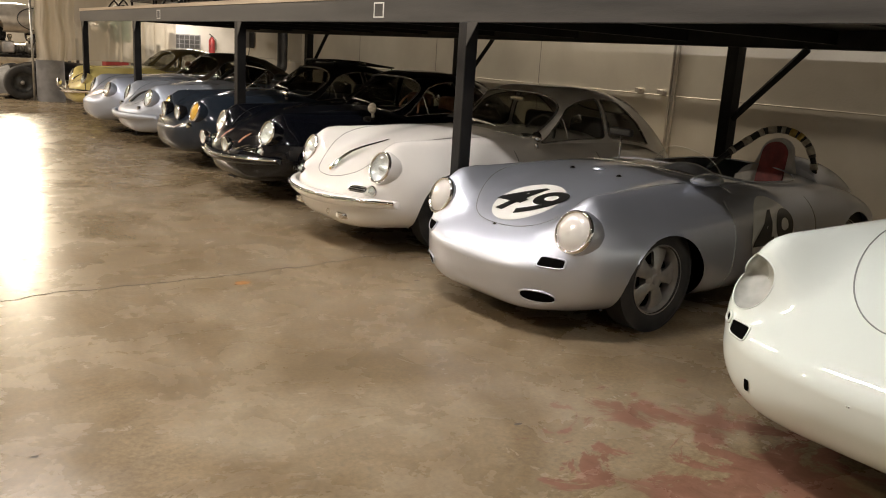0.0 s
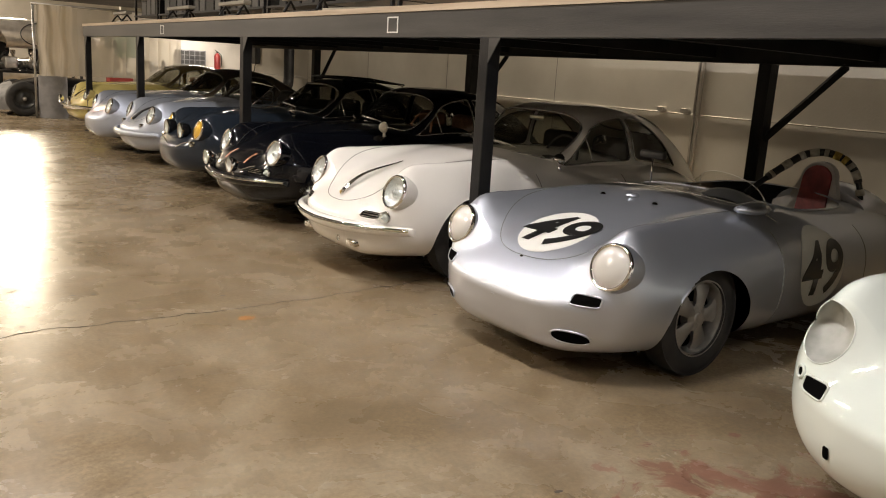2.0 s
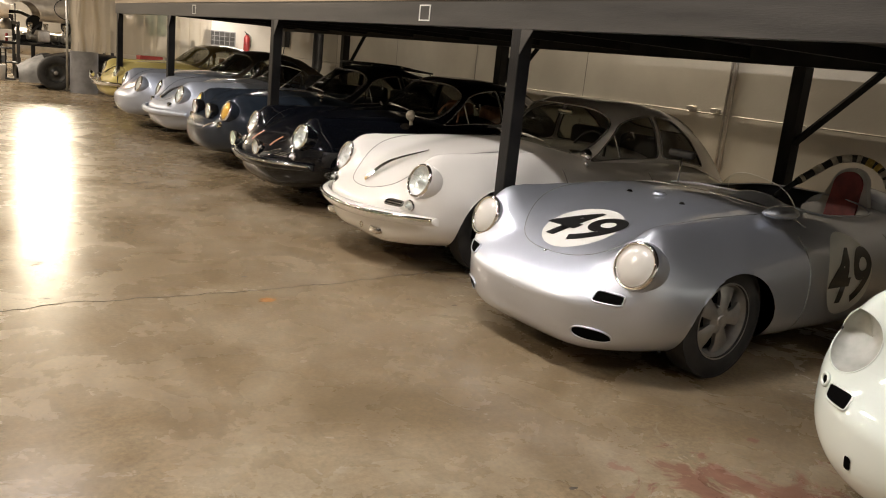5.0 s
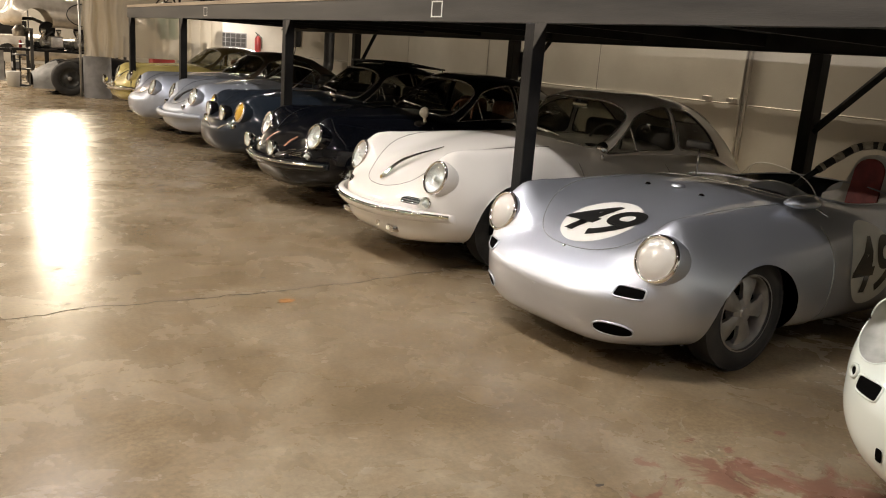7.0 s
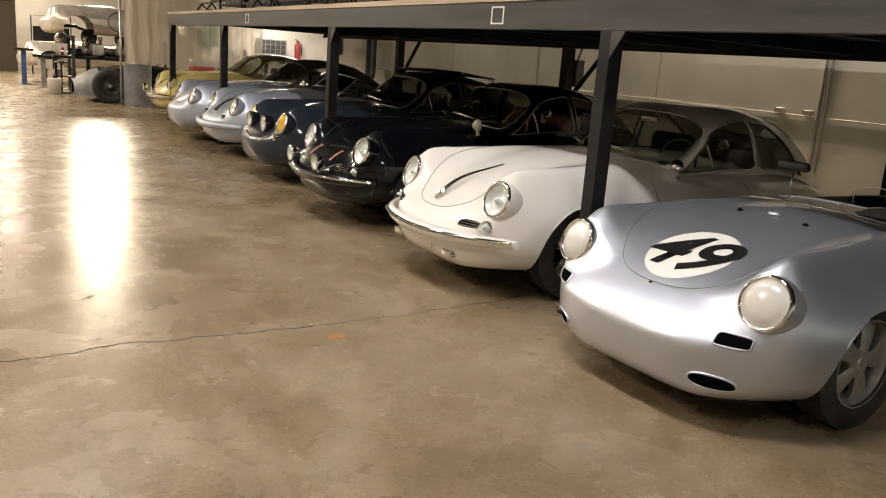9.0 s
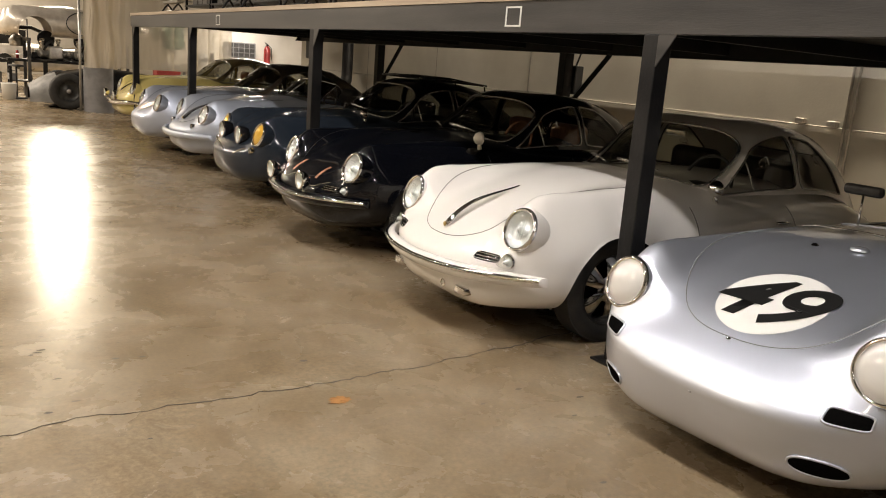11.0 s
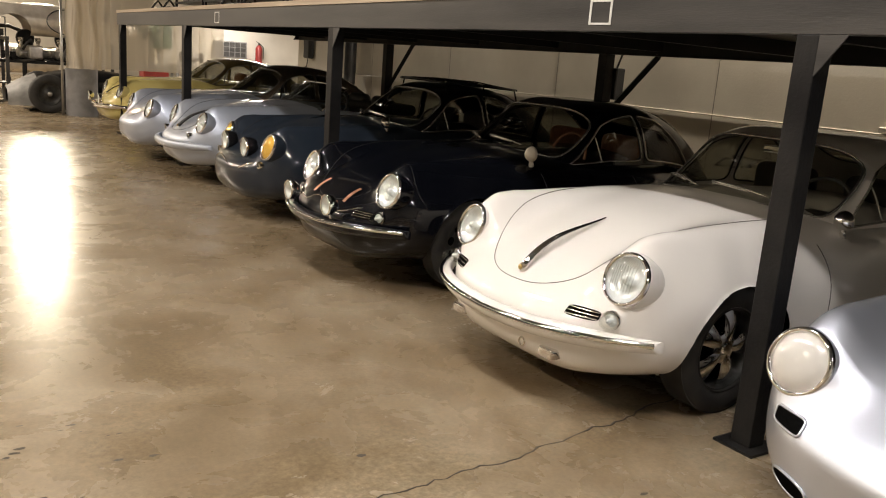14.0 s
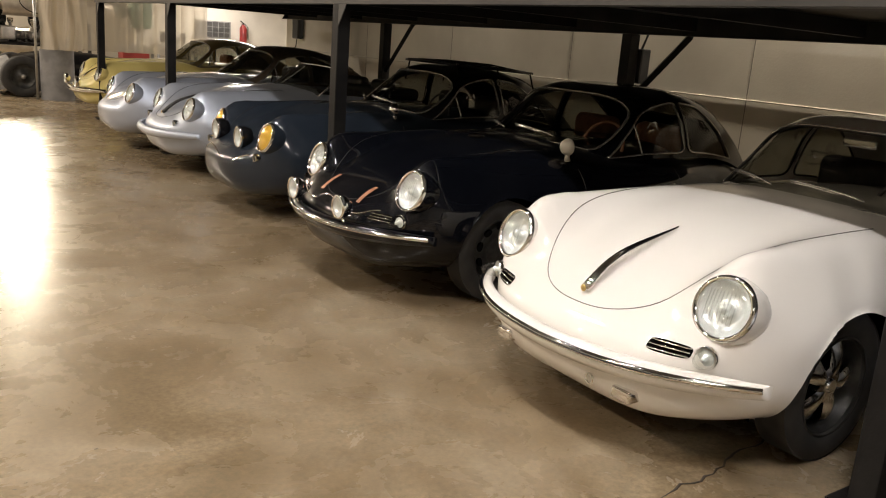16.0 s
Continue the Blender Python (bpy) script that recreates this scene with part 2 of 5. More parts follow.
    K.new(noise_tex(1.7, 6, 0.6), bp.inputs["Height"])
    K.new(bp.outputs[0], B.inputs["Normal"])
    return m


CONCRETE = concrete()

# ---- the hall ----
XW, XL, Y0, Y1, ZC, YC, XB = 7.2, -8.0, -5.0, 36.0, 5.2, 18.6, 9.8
tagged(put("floor", box(XL, Y0, -0.2, XB, Y1, 0.0), CONCRETE), "glossy sealed brown concrete floor with cracks", "floor", kind="structure")
tagged(put("wall_east", box(XW, Y0, 0, XW + 0.2, YC, ZC), WALL), "off-white painted wall behind the parked cars", "wall", kind="structure")
tagged(put("wall_bay", box(XB, YC, 0, XB + 0.2, Y1, ZC), WALL), "off-white painted wall of the workshop bay", "wall", kind="structure")
tagged(put("wall_return", box(XW + 0.2, YC - 0.2, 0, XB + 0.2, YC, ZC), WALL), "off-white painted wall corner", "wall", kind="structure")
tagged(put("wall_west", box(XL - 0.2, Y0, 0, XL, Y1, ZC), WALL), "off-white painted hall wall", "wall", kind="structure")
tagged(put("wall_south", box(XL, Y0 - 0.2, 0, XW, Y0, ZC), WALL), "off-white painted hall wall", "wall", kind="structure")
tagged(put("wall_north", box(XL, Y1, 0, XB, Y1 + 0.2, ZC), WALL), "off-white painted end wall of the workshop", "wall", kind="structure")
tagged(put("ceiling", box(XL - 0.2, Y0 - 0.2, ZC, XB + 0.2, Y1 + 0.2, ZC + 0.2), CEIL), "dark warehouse ceiling", "ceiling", kind="structure")

# mezzanine
FX, BX, MY0, MY1 = 3.5, 6.55, -3.0, 17.2
ZB, ZT = 1.74, 1.92
mez = thing("mezzanine", pose(0, 0, 0), "black steel mezzanine with a timber deck above the cars", "mezzanine", kind="structure")


def channel(x, w):
    """Front or rear beam: a C profile along the row."""
    sec = [(0, 0), (w, 0), (w, 0.012), (0.012, 0.012), (0.012, ZT - ZB - 0.012), (w, ZT - ZB - 0.012), (w, ZT - ZB), (0, ZT - ZB)]
    V = [(x + a, yy, ZB + b) for yy in (MY0, MY1) for a, b in sec]
    n = len(sec)
    F = [(i, (i + 1) % n, n + (i + 1) % n, n + i) for i in range(n)] + [tuple(range(n))[::-1], tuple(range(n, 2 * n))]
    return mesh(V, F, smooth=False)


put("front_beam", channel(FX - 0.05, 0.1), GREYSTEEL, mez)
put("rear_beam", channel(BX + 0.05, -0.1), STEEL, mez)
put("deck", box(FX - 0.06, MY0, ZT + 0.002, BX + 0.1, MY1, ZT + 0.045), WOOD, mez)
put("deck_soffit", box(FX + 0.06, MY0, ZT - 0.03, BX - 0.06, MY1, ZT - 0.004), STEEL, mez)
for k in range(13):
    yy = MY0 + 0.8 + k * 1.5
    put("joist", box(FX + 0.06, yy, ZB + 0.04, BX - 0.06, yy + 0.06, ZT - 0.032), STEEL, mez)
PF = (0.36, 4.77, 9.09, 13.40, 17.04)
PB = (0.6, 4.78, 9.1, 13.7)
for yy in PF:
    p = put("post", box(FX - 0.05, yy - 0.05, 0.012, FX + 0.05, yy + 0.05, ZB - 0.001, 0.006, 2), STEEL, mez)
    put("base_plate", box(FX - 0.1, yy - 0.1, 0, FX + 0.1, yy + 0.1, 0.012), STEEL, p)
    g = mesh([(FX - 0.052 + dx, yy + a, ZB + b) for dx in (0, 0.008) for a, b in ((-0.05, -0.002), (-0.05, -0.16), (-0.17, -0.002))], [(0, 1, 2), (5, 4, 3), (0, 3, 4, 1), (1, 4, 5, 2), (2, 5, 3, 0)], smooth=False)
    put("gusset", g, GREYSTEEL, p)
for yy in PB:
    p = put("post", box(BX - 0.06, yy - 0.06, 0.012, BX + 0.06, yy + 0.06, ZB - 0.001, 0.006, 2), STEEL, mez)
    put("base_plate", box(BX - 0.12, yy - 0.12, 0, BX + 0.12, yy + 0.12, 0.012), STEEL, p)
    put("brace", mesh(*tube([(BX, yy - 0.05, 1.1), (BX, yy - 0.7, ZB)], 0.035, 4), smooth=False), STEEL, p)


# ---- lamps of the hall ----
TUBE_BODY = mat("lamp_housing", (0.6, 0.6, 0.58), 0.5)
for lx, ly, pw in ((1.15, -1.5, 115), (1.15, 3.4, 165), (1.15, 6.6, 112), (1.15, 9.6, 112), (-1.8, 15.0, 220), (-2.0, 19.5, 240), (-3.2, 1.0, 40), (-3.2, 7.0, 270), (-3.2, 12.0, 130), (-1.8, 24.0, 750), (-1.6, 29.0, 500), (1.2, 34.0, 320)):
    area("ceiling_tube_lamp", pose(lx, ly, 4.9), 0.2, 1.2, pw, (1.0, 0.93, 0.88) if lx == 1.15 else (1.0, 0.85, 0.68))
    lamp = thing("tube_lamp", pose(lx, ly, 4.92), "tube lamp hung under the ceiling", "ceiling lamp", "hall tube lamps")
    put("housing", box(-0.14, -0.65, 0.0, 0.14, 0.65, 0.08, 0.02), TUBE_BODY, lamp)
    for yy in (-0.5, 0.5):
        put("hanger", mesh(*tube([(0, yy, 0.08), (0, yy, ZC - 4.92)], 0.008, 6)), TUBE_BODY, lamp)
# floodlight over the workshop that glares on the floor
area("flood_lamp", look((3.9, 31.0, 4.2), (1.6, 13.0, 0.0)), 0.9, 0.7, 490, (1.0, 0.86, 0.64))
for ly, pw in ((0.5, 80), (7.4, 300), (12.6, 170)):
    area("wall_tube_lamp", pose(6.9, ly, 4.7), 0.12, 2.4, pw, (1.0, 0.85, 0.66))
for ly in (20.5, 23.0):
    area("bay_lamp", pose(7.6, ly, 2.62), 0.3, 2.0, 120)

# ---- cars ----
LEN = 3.95
e_front = lambda s, a, n: (1 - max(0.0, 1 - s / a) ** n) ** (1 / n)
hood = spline([(0, 0.545), (0.15, 0.605), (0.35, 0.705), (0.6, 0.80), (0.9, 0.88), (1.2, 0.928), (1.5, 0.948), (2.0, 0.945), (2.7, 0.92), (3.1, 0.85), (3.5, 0.74), (3.8, 0.63), (3.95, 0.56)])
zmid = spline([(0, 0.43), (0.4, 0.49), (1.0, 0.53), (2.5, 0.54), (3.3, 0.52), (3.95, 0.45)])
zlow = spline([(0, 0.20), (0.5, 0.175), (1.0, 0.165), (2.8, 0.17), (3.5, 0.24), (3.95, 0.33)])
crest = spline([(0.04, 0.0), (0.12, 0.005), (0.19, 0.06), (0.25, 0.195), (0.29, 0.252), (0.35, 0.258), (0.45, 0.225), (0.6, 0.165), (0.9, 0.09), (1.3, 0.035), (1.8, 0.01), (2.2, 0.0), (3.95, 0.0)])
widest = spline([(0, 0.80), (0.9, 0.815), (1.6, 0.83), (2.6, 0.835), (3.3, 0.82), (3.95, 0.75)])
AXLES, ZWH, RWH, RARCH = (0.825, 2.925), 0.315, 0.315, 0.345


def half_width(s):
    return widest(s) * e_front(s, 0.72, 2.6) * e_front(LEN - s, 1.25, 2.3)


def body_top(s):
    return zmid(s) + (hood(s) - zmid(s)) * e_front(s, 0.28, 2.3) * e_front(LEN - s, 0.3, 2.2)


def body_point(s, v):
    """v: 0 at the crown, +-1 the widest line, +-2 the middle of the floor pan."""
    w, z0 = half_width(s), zmid(s)
    side, a = (1 if v >= 0 else -1), abs(v)
    if a <= 1:
        q = a * math.pi / 2
        c, k = max(math.cos(q), 0.0), math.sin(q)
        y = w * k ** 0.8
        z = z0 + (body_top(s) - z0) * c ** 0.8
        z += crest(s) * math.exp(-((y - 0.6) / 0.158) ** 2) * c ** 0.55
    else:
        q = (a - 1) * math.pi / 2
        c, k = max(math.cos(q), 0.0), math.sin(q)
        y = w * c ** 0.45
        low = z0 - (z0 - zlow(s)) * e_front(s, 0.18, 2.3) * e_front(LEN - s, 0.5, 2.2)
        z = z0 - (z0 - low) * k ** 0.75
    return (s, side * y, z)


def skin(s, y):
    """Height of the upper skin at s, y."""
    w = half_width(s)
    k = min(abs(y) / max(w, 1e-4), 1.0) ** 1.25
    return body_point(s, math.asin(min(k, 1)) * 2 / math.pi)[2]


def nose_at(y, z):
    """How far back the nose skin lies at height z beside the middle by y."""
    lo, hi = 0.0, 1.2
    for _ in range(30):
        s = 0.5 * (lo + hi)
        w = half_width(s)
        inside = False
        if abs(y) < w:
            if z >= zmid(s):
                inside = skin(s, y) > z
            else:
                c = (abs(y) / w) ** (1 / 0.45)
                k = math.sqrt(max(0, 1 - c * c))
                low = zmid(s) - (zmid(s) - zlow(s)) * e_front(s, 0.18, 2.3) * e_front(LEN - s, 0.5, 2.2)
                inside = zmid(s) - (zmid(s) - low) * k ** 0.75 < z
        lo, hi = (lo, s) if inside else (s, hi)
    return hi


S_ALL = sorted(set([1e-6, 2e-5, 1.5e-4, 6e-4] + [round(0.5 * 0.9 * (1 - math.cos(math.pi / 2 * i / 34)), 4) for i in range(1, 35)] + [round(0.15 + 0.009 * i, 4) for i in range(28)] + [round(0.45 + 0.022 * i, 4) for i in range(1, 125)] + [round(LEN - 0.9 * (1 - math.cos(math.pi / 2 * i / 22)), 4) for i in range(22)] + [LEN - 0.0005, LEN - 2e-5, LEN - 1e-6]))
S_ALL = [s for s in S_ALL if s > 0]
V_ALL = [-2 + 4 * j / 128 for j in range(129)]


def in_arch(p):
    return abs(p[1]) > 0.42 and any(math.hypot(p[0] - ax, p[2] - ZWH) < RARCH for ax in AXLES)


def arch_snap(p):
    """Points inside an arch go out to its edge."""
    x, y, z = p
    for ax in AXLES:
        d = math.hypot(x - ax, z - ZWH)
        if abs(y) > 0.42 and 1e-4 < d < RARCH:
            return (ax + (x - ax) * RARCH / d, y, ZWH + (z - ZWH) * RARCH / d)
    return p


def body_mesh(cockpit=None, holes=()):
    """The skin, with arches, cockpit and other openings cut out and their edges drawn clean."""
    V, F = grid(body_point, S_ALL, V_ALL)
    nv = len(V_ALL)
    F += [tuple(range(nv - 1)), tuple(range(len(V) - 2, len(V) - nv - 1, -1))]
    cut = [in_arch(p) or (cockpit and p[2] > zmid(p[0]) and cockpit(p[0], p[1]) < 1) or any(h(p) < 1 for h in holes) for p in V]
    F = [f for f in F if not all(cut[i] for i in f) and not all(abs(V_ALL[i % nv]) > 1.60 and 0.34 < V[i][0] < 3.5 for i in f)]
    used = {i for f in F for i in f if cut[i]}
    for i in used:
        p = V[i]
        if in_arch(p):
            V[i] = arch_snap(p)
        elif cockpit and p[2] > zmid(p[0]) and cockpit(p[0], p[1]) < 1:
            k = max(cockpit(p[0], p[1]), 1e-6) ** -0.25
            s, y = 2.15 + (p[0] - 2.15) * k, p[1] * k
            V[i] = (s, y, skin(s, y))
        else:
            for h in holes:
                if h(p) < 1:
                    V[i] = h(p, True)
    return mesh(V, F)


# Floor pan as its own sheet, so the shade below can be painted black.
UV = [1.57 + 0.43 * j / 8 for j in range(9)]
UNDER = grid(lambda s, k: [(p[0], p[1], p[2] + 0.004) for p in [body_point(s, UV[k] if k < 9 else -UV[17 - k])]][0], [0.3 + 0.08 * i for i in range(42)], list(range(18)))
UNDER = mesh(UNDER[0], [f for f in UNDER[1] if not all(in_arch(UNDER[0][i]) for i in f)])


def tyre_mesh(w=0.165, rim=0.20):
    h = w / 2
    prof = [(rim, -h * 0.75), (rim + 0.015, -h * 0.92), (rim + 0.06, -h), (RWH - 0.025, -h * 0.95), (RWH - 0.006, -h * 0.8)]
    for i in range(5):
        y = h * (-0.62 + 0.31 * i)
        prof += [(RWH, y - 0.018), (RWH, y + 0.018)]
        if i < 4:
            prof += [(RWH - 0.006, y + 0.021), (RWH - 0.006, y + 0.026)]
    prof += [(RWH - 0.006, h * 0.8), (RWH - 0.025, h * 0.95), (rim + 0.06, h), (rim + 0.015, h * 0.92), (rim, h * 0.75)]
    return mesh(*lathe(prof, 56), sharp=40)


def rim_mesh(w=0.15, rim=0.202):
    h = w / 2
    prof = [(rim, -h), (rim + 0.008, -h), (rim + 0.008, -h + 0.012), (rim - 0.006, -h + 0.014), (rim - 0.02, -0.01), (rim - 0.02, h)]
    return mesh(*lathe(prof, 56), sharp=40)


def spoke_mesh(kind):
    """Face of the wheel; outer side at -y."""
    parts = []
    if kind == "five":
        for i in range(5):
            a = 2 * math.pi * i / 5 + 0.3
            m = Matrix.Rotation(a, 4, "Y")
            ring = []
            for r, hw, d, t in ((0.03, 0.028, -0.045, 0.03), (0.075, 0.036, -0.05, 0.03), (0.13, 0.05, -0.045, 0.03), (0.184, 0.074, -0.028, 0.03)):
                ring.append([(r, d + 0.006, -hw), (r, d - 0.006, -hw * 0.55), (r, d - 0.008, 0), (r, d - 0.006, hw * 0.55), (r, d + 0.006, hw), (r, d + t, hw * 0.9), (r, d + t, -hw * 0.9)])
            V = [p for q in ring for p in q]
            n = 7
            F = [(i2 * n + j, i2 * n + (j + 1) % n, (i2 + 1) * n + (j + 1) % n, (i2 + 1) * n + j) for i2 in range(3) for j in range(n)]
            parts.append(moved((V, F), m))
        parts.append(lathe([(0.0, -0.062), (0.026, -0.062), (0.032, -0.054), (0.055, -0.053), (0.075, -0.045), (0.078, 0.0)], 24))
    else:
        prof = [(0.0, -0.058), (0.055, -0.056), (0.09, -0.04), (0.12, -0.052), (0.155, -0.05), (0.178, -0.02), (0.18, 0.0)]
        parts.append(lathe(prof, 40))
    return mesh(*join(*parts), sharp=35)


def slot_mesh():
    """One ventilation slot of a steel wheel."""
    V = [(0.152 + 0.016 * math.cos(q), -0.0535, 0.03 * math.sin(q)) for q in [2 * math.pi * k / 14 for k in range(14)]]
    V += [(x, -0.02, z) for x, y, z in V]
    return mesh(V, [tuple(range(14))] + [(k, (k + 1) % 14, 14 + (k + 1) % 14, 14 + k) for k in range(14)], smooth=False)


TYRE, RIM, FIVE, STEELFACE, SLOTS = tyre_mesh(), rim_mesh(), spoke_mesh("five"), spoke_mesh("steel"), slot_mesh()
DRUM = mesh(*lathe([(0.0, 0.012), (0.12, 0.012), (0.181, 0.02), (0.181, 0.06)], 32))
RIM_DARK = vary(mat("dark_wheel_steel", (0.05, 0.05, 0.05), 0.4, 0.6), (0.03, 0.03, 0.03), (0.07, 0.07, 0.065), 12)
# Arch lining, later coloured black for the shade inside the well.
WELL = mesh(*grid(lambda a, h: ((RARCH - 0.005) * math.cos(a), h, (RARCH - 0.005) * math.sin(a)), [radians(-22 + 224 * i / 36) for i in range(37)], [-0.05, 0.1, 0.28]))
LIP = mesh(*lathe([(RARCH - 0.006, -0.004), (RARCH + 0.004, -0.006), (RARCH + 0.006, 0.004), (RARCH - 0.004, 0.01)], 56))


def add_wheels(car, kind, face, rimmat, drop=0.0):
    zw = ZWH + drop
    for ax in AXLES:
        for side in (-1, 1):
            m = pose(ax, side * 0.665, zw, 0, 25 * ax * side) if side < 0 else pose(ax, side * 0.665, zw, 0, 40 * ax, 180)
            w = put("wheel", RIM.copy(), rimmat, car, m)
            put("tyre", TYRE.copy(), RUBBER, w)
            put("spokes", (FIVE if kind == "five" else STEELFACE).copy(), face, w)
            if kind == "steel" and side < 0:
                for i in range(10):
                    # slot face in black, its inner shade painted on
                    put("vent_slot", SLOTS, SHADE_BLACK, w, Matrix.Rotation(0.2 * math.pi * i, 4, "Y"))
            # black disc paints the shade seen between the spokes
            put("brake_drum", DRUM.copy(), SHADE_BLACK, w)
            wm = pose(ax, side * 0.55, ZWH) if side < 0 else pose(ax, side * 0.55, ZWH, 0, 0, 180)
            # the well's shade is painted: flat black lining
            put("wheel_well", WELL.copy(), SHADE_BLACK, car, wm)


HLX, HLY, HLZ, HLSIZE = 0.235, 0.597, 0.688, 1.17
HL_RING = mesh(*lathe([(0.089, -0.003), (0.092, -0.012), (0.098, -0.014), (0.104, -0.008), (0.107, 0.006), (0.106, 0.03), (0.09, 0.03)], 48, "x"))
HL_LENS = mesh(*lathe([(0.0, -0.034), (0.03, -0.032), (0.055, -0.026), (0.075, -0.016), (0.089, -0.002)], 40, "x"))
HL_BOWL = mesh(*lathe([(0.089, 0.0), (0.078, 0.018), (0.055, 0.032), (0.022, 0.04), (0.018, 0.002), (0.013, -0.008), (0.0, -0.011)], 40, "x"))
HL_BUCKET = mesh(*lathe([(0.107, 0.004), (0.112, 0.03), (0.110, 0.09), (0.092, 0.2), (0.05, 0.32)], 48, "x"))
HL_RIBS = mesh(*join(*[tube([(-0.0315 + (i * 0.012) ** 2 * 3.2, i * 0.012, -0.05), (-0.034 + (i * 0.012) ** 2 * 3.2, i * 0.012, 0.0), (-0.0315 + (i * 0.012) ** 2 * 3.2, i * 0.012, 0.05)], 0.002, 5) for i in range(-4, 5)]))
LENSGLASS = glassy("headlamp_glass", (0.93, 0.94, 0.92), 0.03)
REFLECTOR = mat("lamp_reflector", (0.74, 0.78, 0.79), 0.2, 0.3)


def add_headlights(car, body, kind="clear", ring=None):
    for side in (-1, 1):
        m = pose(HLX, side * HLY, HLZ, 0, 19, side * -5) @ Matrix.Diagonal((1, HLSIZE, HLSIZE, 1))
        h = put("headlight", HL_RING.copy(), ring or CHROME, car, m)
        put("bucket", HL_BUCKET.copy(), body, h)
        if kind == "clear":
            put("lens", HL_LENS.copy(), LENSGLASS, h).visible_shadow = False
            put("reflector", HL_BOWL.copy(), REFLECTOR, h)
            put("lens_ribs", HL_RIBS.copy(), LENSGLASS, h)
        elif kind == "amber":
            put("lens", HL_LENS.copy(), AMBER, h, label="yellow glass lens")
        else:
            put("lens_cover", HL_LENS.copy(), OPAL, h, label="milky white lamp cover")


# greenhouse of the closed cars
roof_line = spline([(1.40, 0.905), (1.55, 1.01), (1.75, 1.16), (1.93, 1.262), (2.15, 1.315), (2.4, 1.325), (2.65, 1.305), (2.9, 1.245), (3.15, 1.14), (3.4, 1.0), (3.6, 0.86), (3.8, 0.68)])
belt_half = spline([(1.40, 0.60), (1.65, 0.665), (2.05, 0.705), (2.5, 0.695), (2.9, 0.64), (3.3, 0.53), (3.8, 0.34)])
belt_z = spline([(1.40, 0.84), (1.9, 0.865), (2.5, 0.865), (3.0, 0.82), (3.8, 0.58)])
back_bow = spline([(1.40, 0.25), (1.7, 0.22), (1.95, 0.13), (2.2, 0.05), (2.4, 0.0), (3.8, 0.0)])


def green_point(s, q, off=0.0):
    """q: 0 at the crown, +-90 at the belt."""
    p = min(abs(q) / 90, 1.0)
    side = 1 if q >= 0 else -1
    h = 1 - p ** 4
    k = math.sqrt(max(0.0, 1 - h ** 4.5))
    y = belt_half(s) * k ** 0.444 * (1 - 0.19 * h)
    z = belt_z(s) + (roof_line(s) - belt_z(s)) * h
    return Vector((s + back_bow(s) * (y / 0.62) ** 2, side * y, z))


def green_normal(s, q):
    d1 = green_point(s + 0.01, q) - green_point(s - 0.01, q)
    d2 = green_point(s, q + 1) - green_point(s, q - 1)
    n = d1.cross(d2).normalized()
    return n if n.dot(green_point(s, q) - Vector((2.35, 0, 0.6))) > 0 else -n


def win_shield(k):
    """Outline of the windscreen, k from 0 to 1."""
    a = 2 * math.pi * k
    c, d = math.cos(a), math.sin(a)
    r = (abs(c) ** 9 + abs(d) ** 9) ** (-1 / 9)
    return 1.672 + 0.238 * r * c, 70 * r * d * (1 - 0.11 * r * c)


def win_rear(k):
    a = 2 * math.pi * k
    c, d = math.cos(a), math.sin(a)
    r = (abs(c) ** 3 + abs(d) ** 3) ** (-1 / 3)
    return 3.08 + 0.2 * r * c, 50 * r * d


def win_side(corners, side):
    """A rounded four-sided outline through (s, q) corners."""
    def f(k):
        n = len(corners)
        x = (k % 1) * n
        i, t = int(x) % n, x - int(x)
        p0, p1, p2, p3 = corners[i - 1], corners[i], corners[(i + 1) % n], corners[(i + 2) % n]
        # quadratic corner: midpoints joined round each corner
        m0 = ((p0[0] * 0.1 + p1[0] * 0.9), (p0[1] * 0.1 + p1[1] * 0.9))
        m1 = ((p1[0] * 0.9 + p2[0] * 0.1), (p1[1] * 0.9 + p2[1] * 0.1))
        m2 = ((p1[0] * 0.1 + p2[0] * 0.9), (p1[1] * 0.1 + p2[1] * 0.9))
        if t < 0.4:
            u = t / 0.4
            x0, y0 = [(1 - u) ** 2 * m0[j] + 2 * u * (1 - u) * p1[j] + u * u * m1[j] for j in (0, 1)]
        else:
            u = (t - 0.4) / 0.6
            x0, y0 = [m1[j] * (1 - u) + m2[j] * u for j in (0, 1)]
        return x0, side * y0
    return f


def inside(outline, s, q, n=64):
    P = [outline(i / n) for i in range(n)]
    hit = False
    for i in range(n):
        (x1, y1), (x2, y2) = P[i - 1], P[i]
        if (y1 > q) != (y2 > q) and s < (x2 - x1) * (q - y1) / (y2 - y1) + x1:
            hit = not hit
    return hit


DOORWIN = [(1.50, 88.4), (1.70, 76.5), (1.95, 66.5), (2.42, 60.5), (2.445, 88.4)]
QUARTER = [(2.495, 88.4), (2.475, 60.5), (2.68, 62), (2.93, 75), (3.12, 88.4)]
WINDOWS = [("windscreen", win_shield), ("rear_window", win_rear)]
for sd in (-1, 1):
    WINDOWS += [("door_window", win_side(DOORWIN, sd)), ("quarter_window", win_side(QUARTER, sd))]


def scaled(outline, f):
    P = [outline(i / 48) for i in range(48)]
    cs, cq = sum(p[0] for p in P) / 48, sum(p[1] for p in P) / 48
    return lambda k: (cs + (outline(k)[0] - cs) * f, cq + (outline(k)[1] - cq) * f)


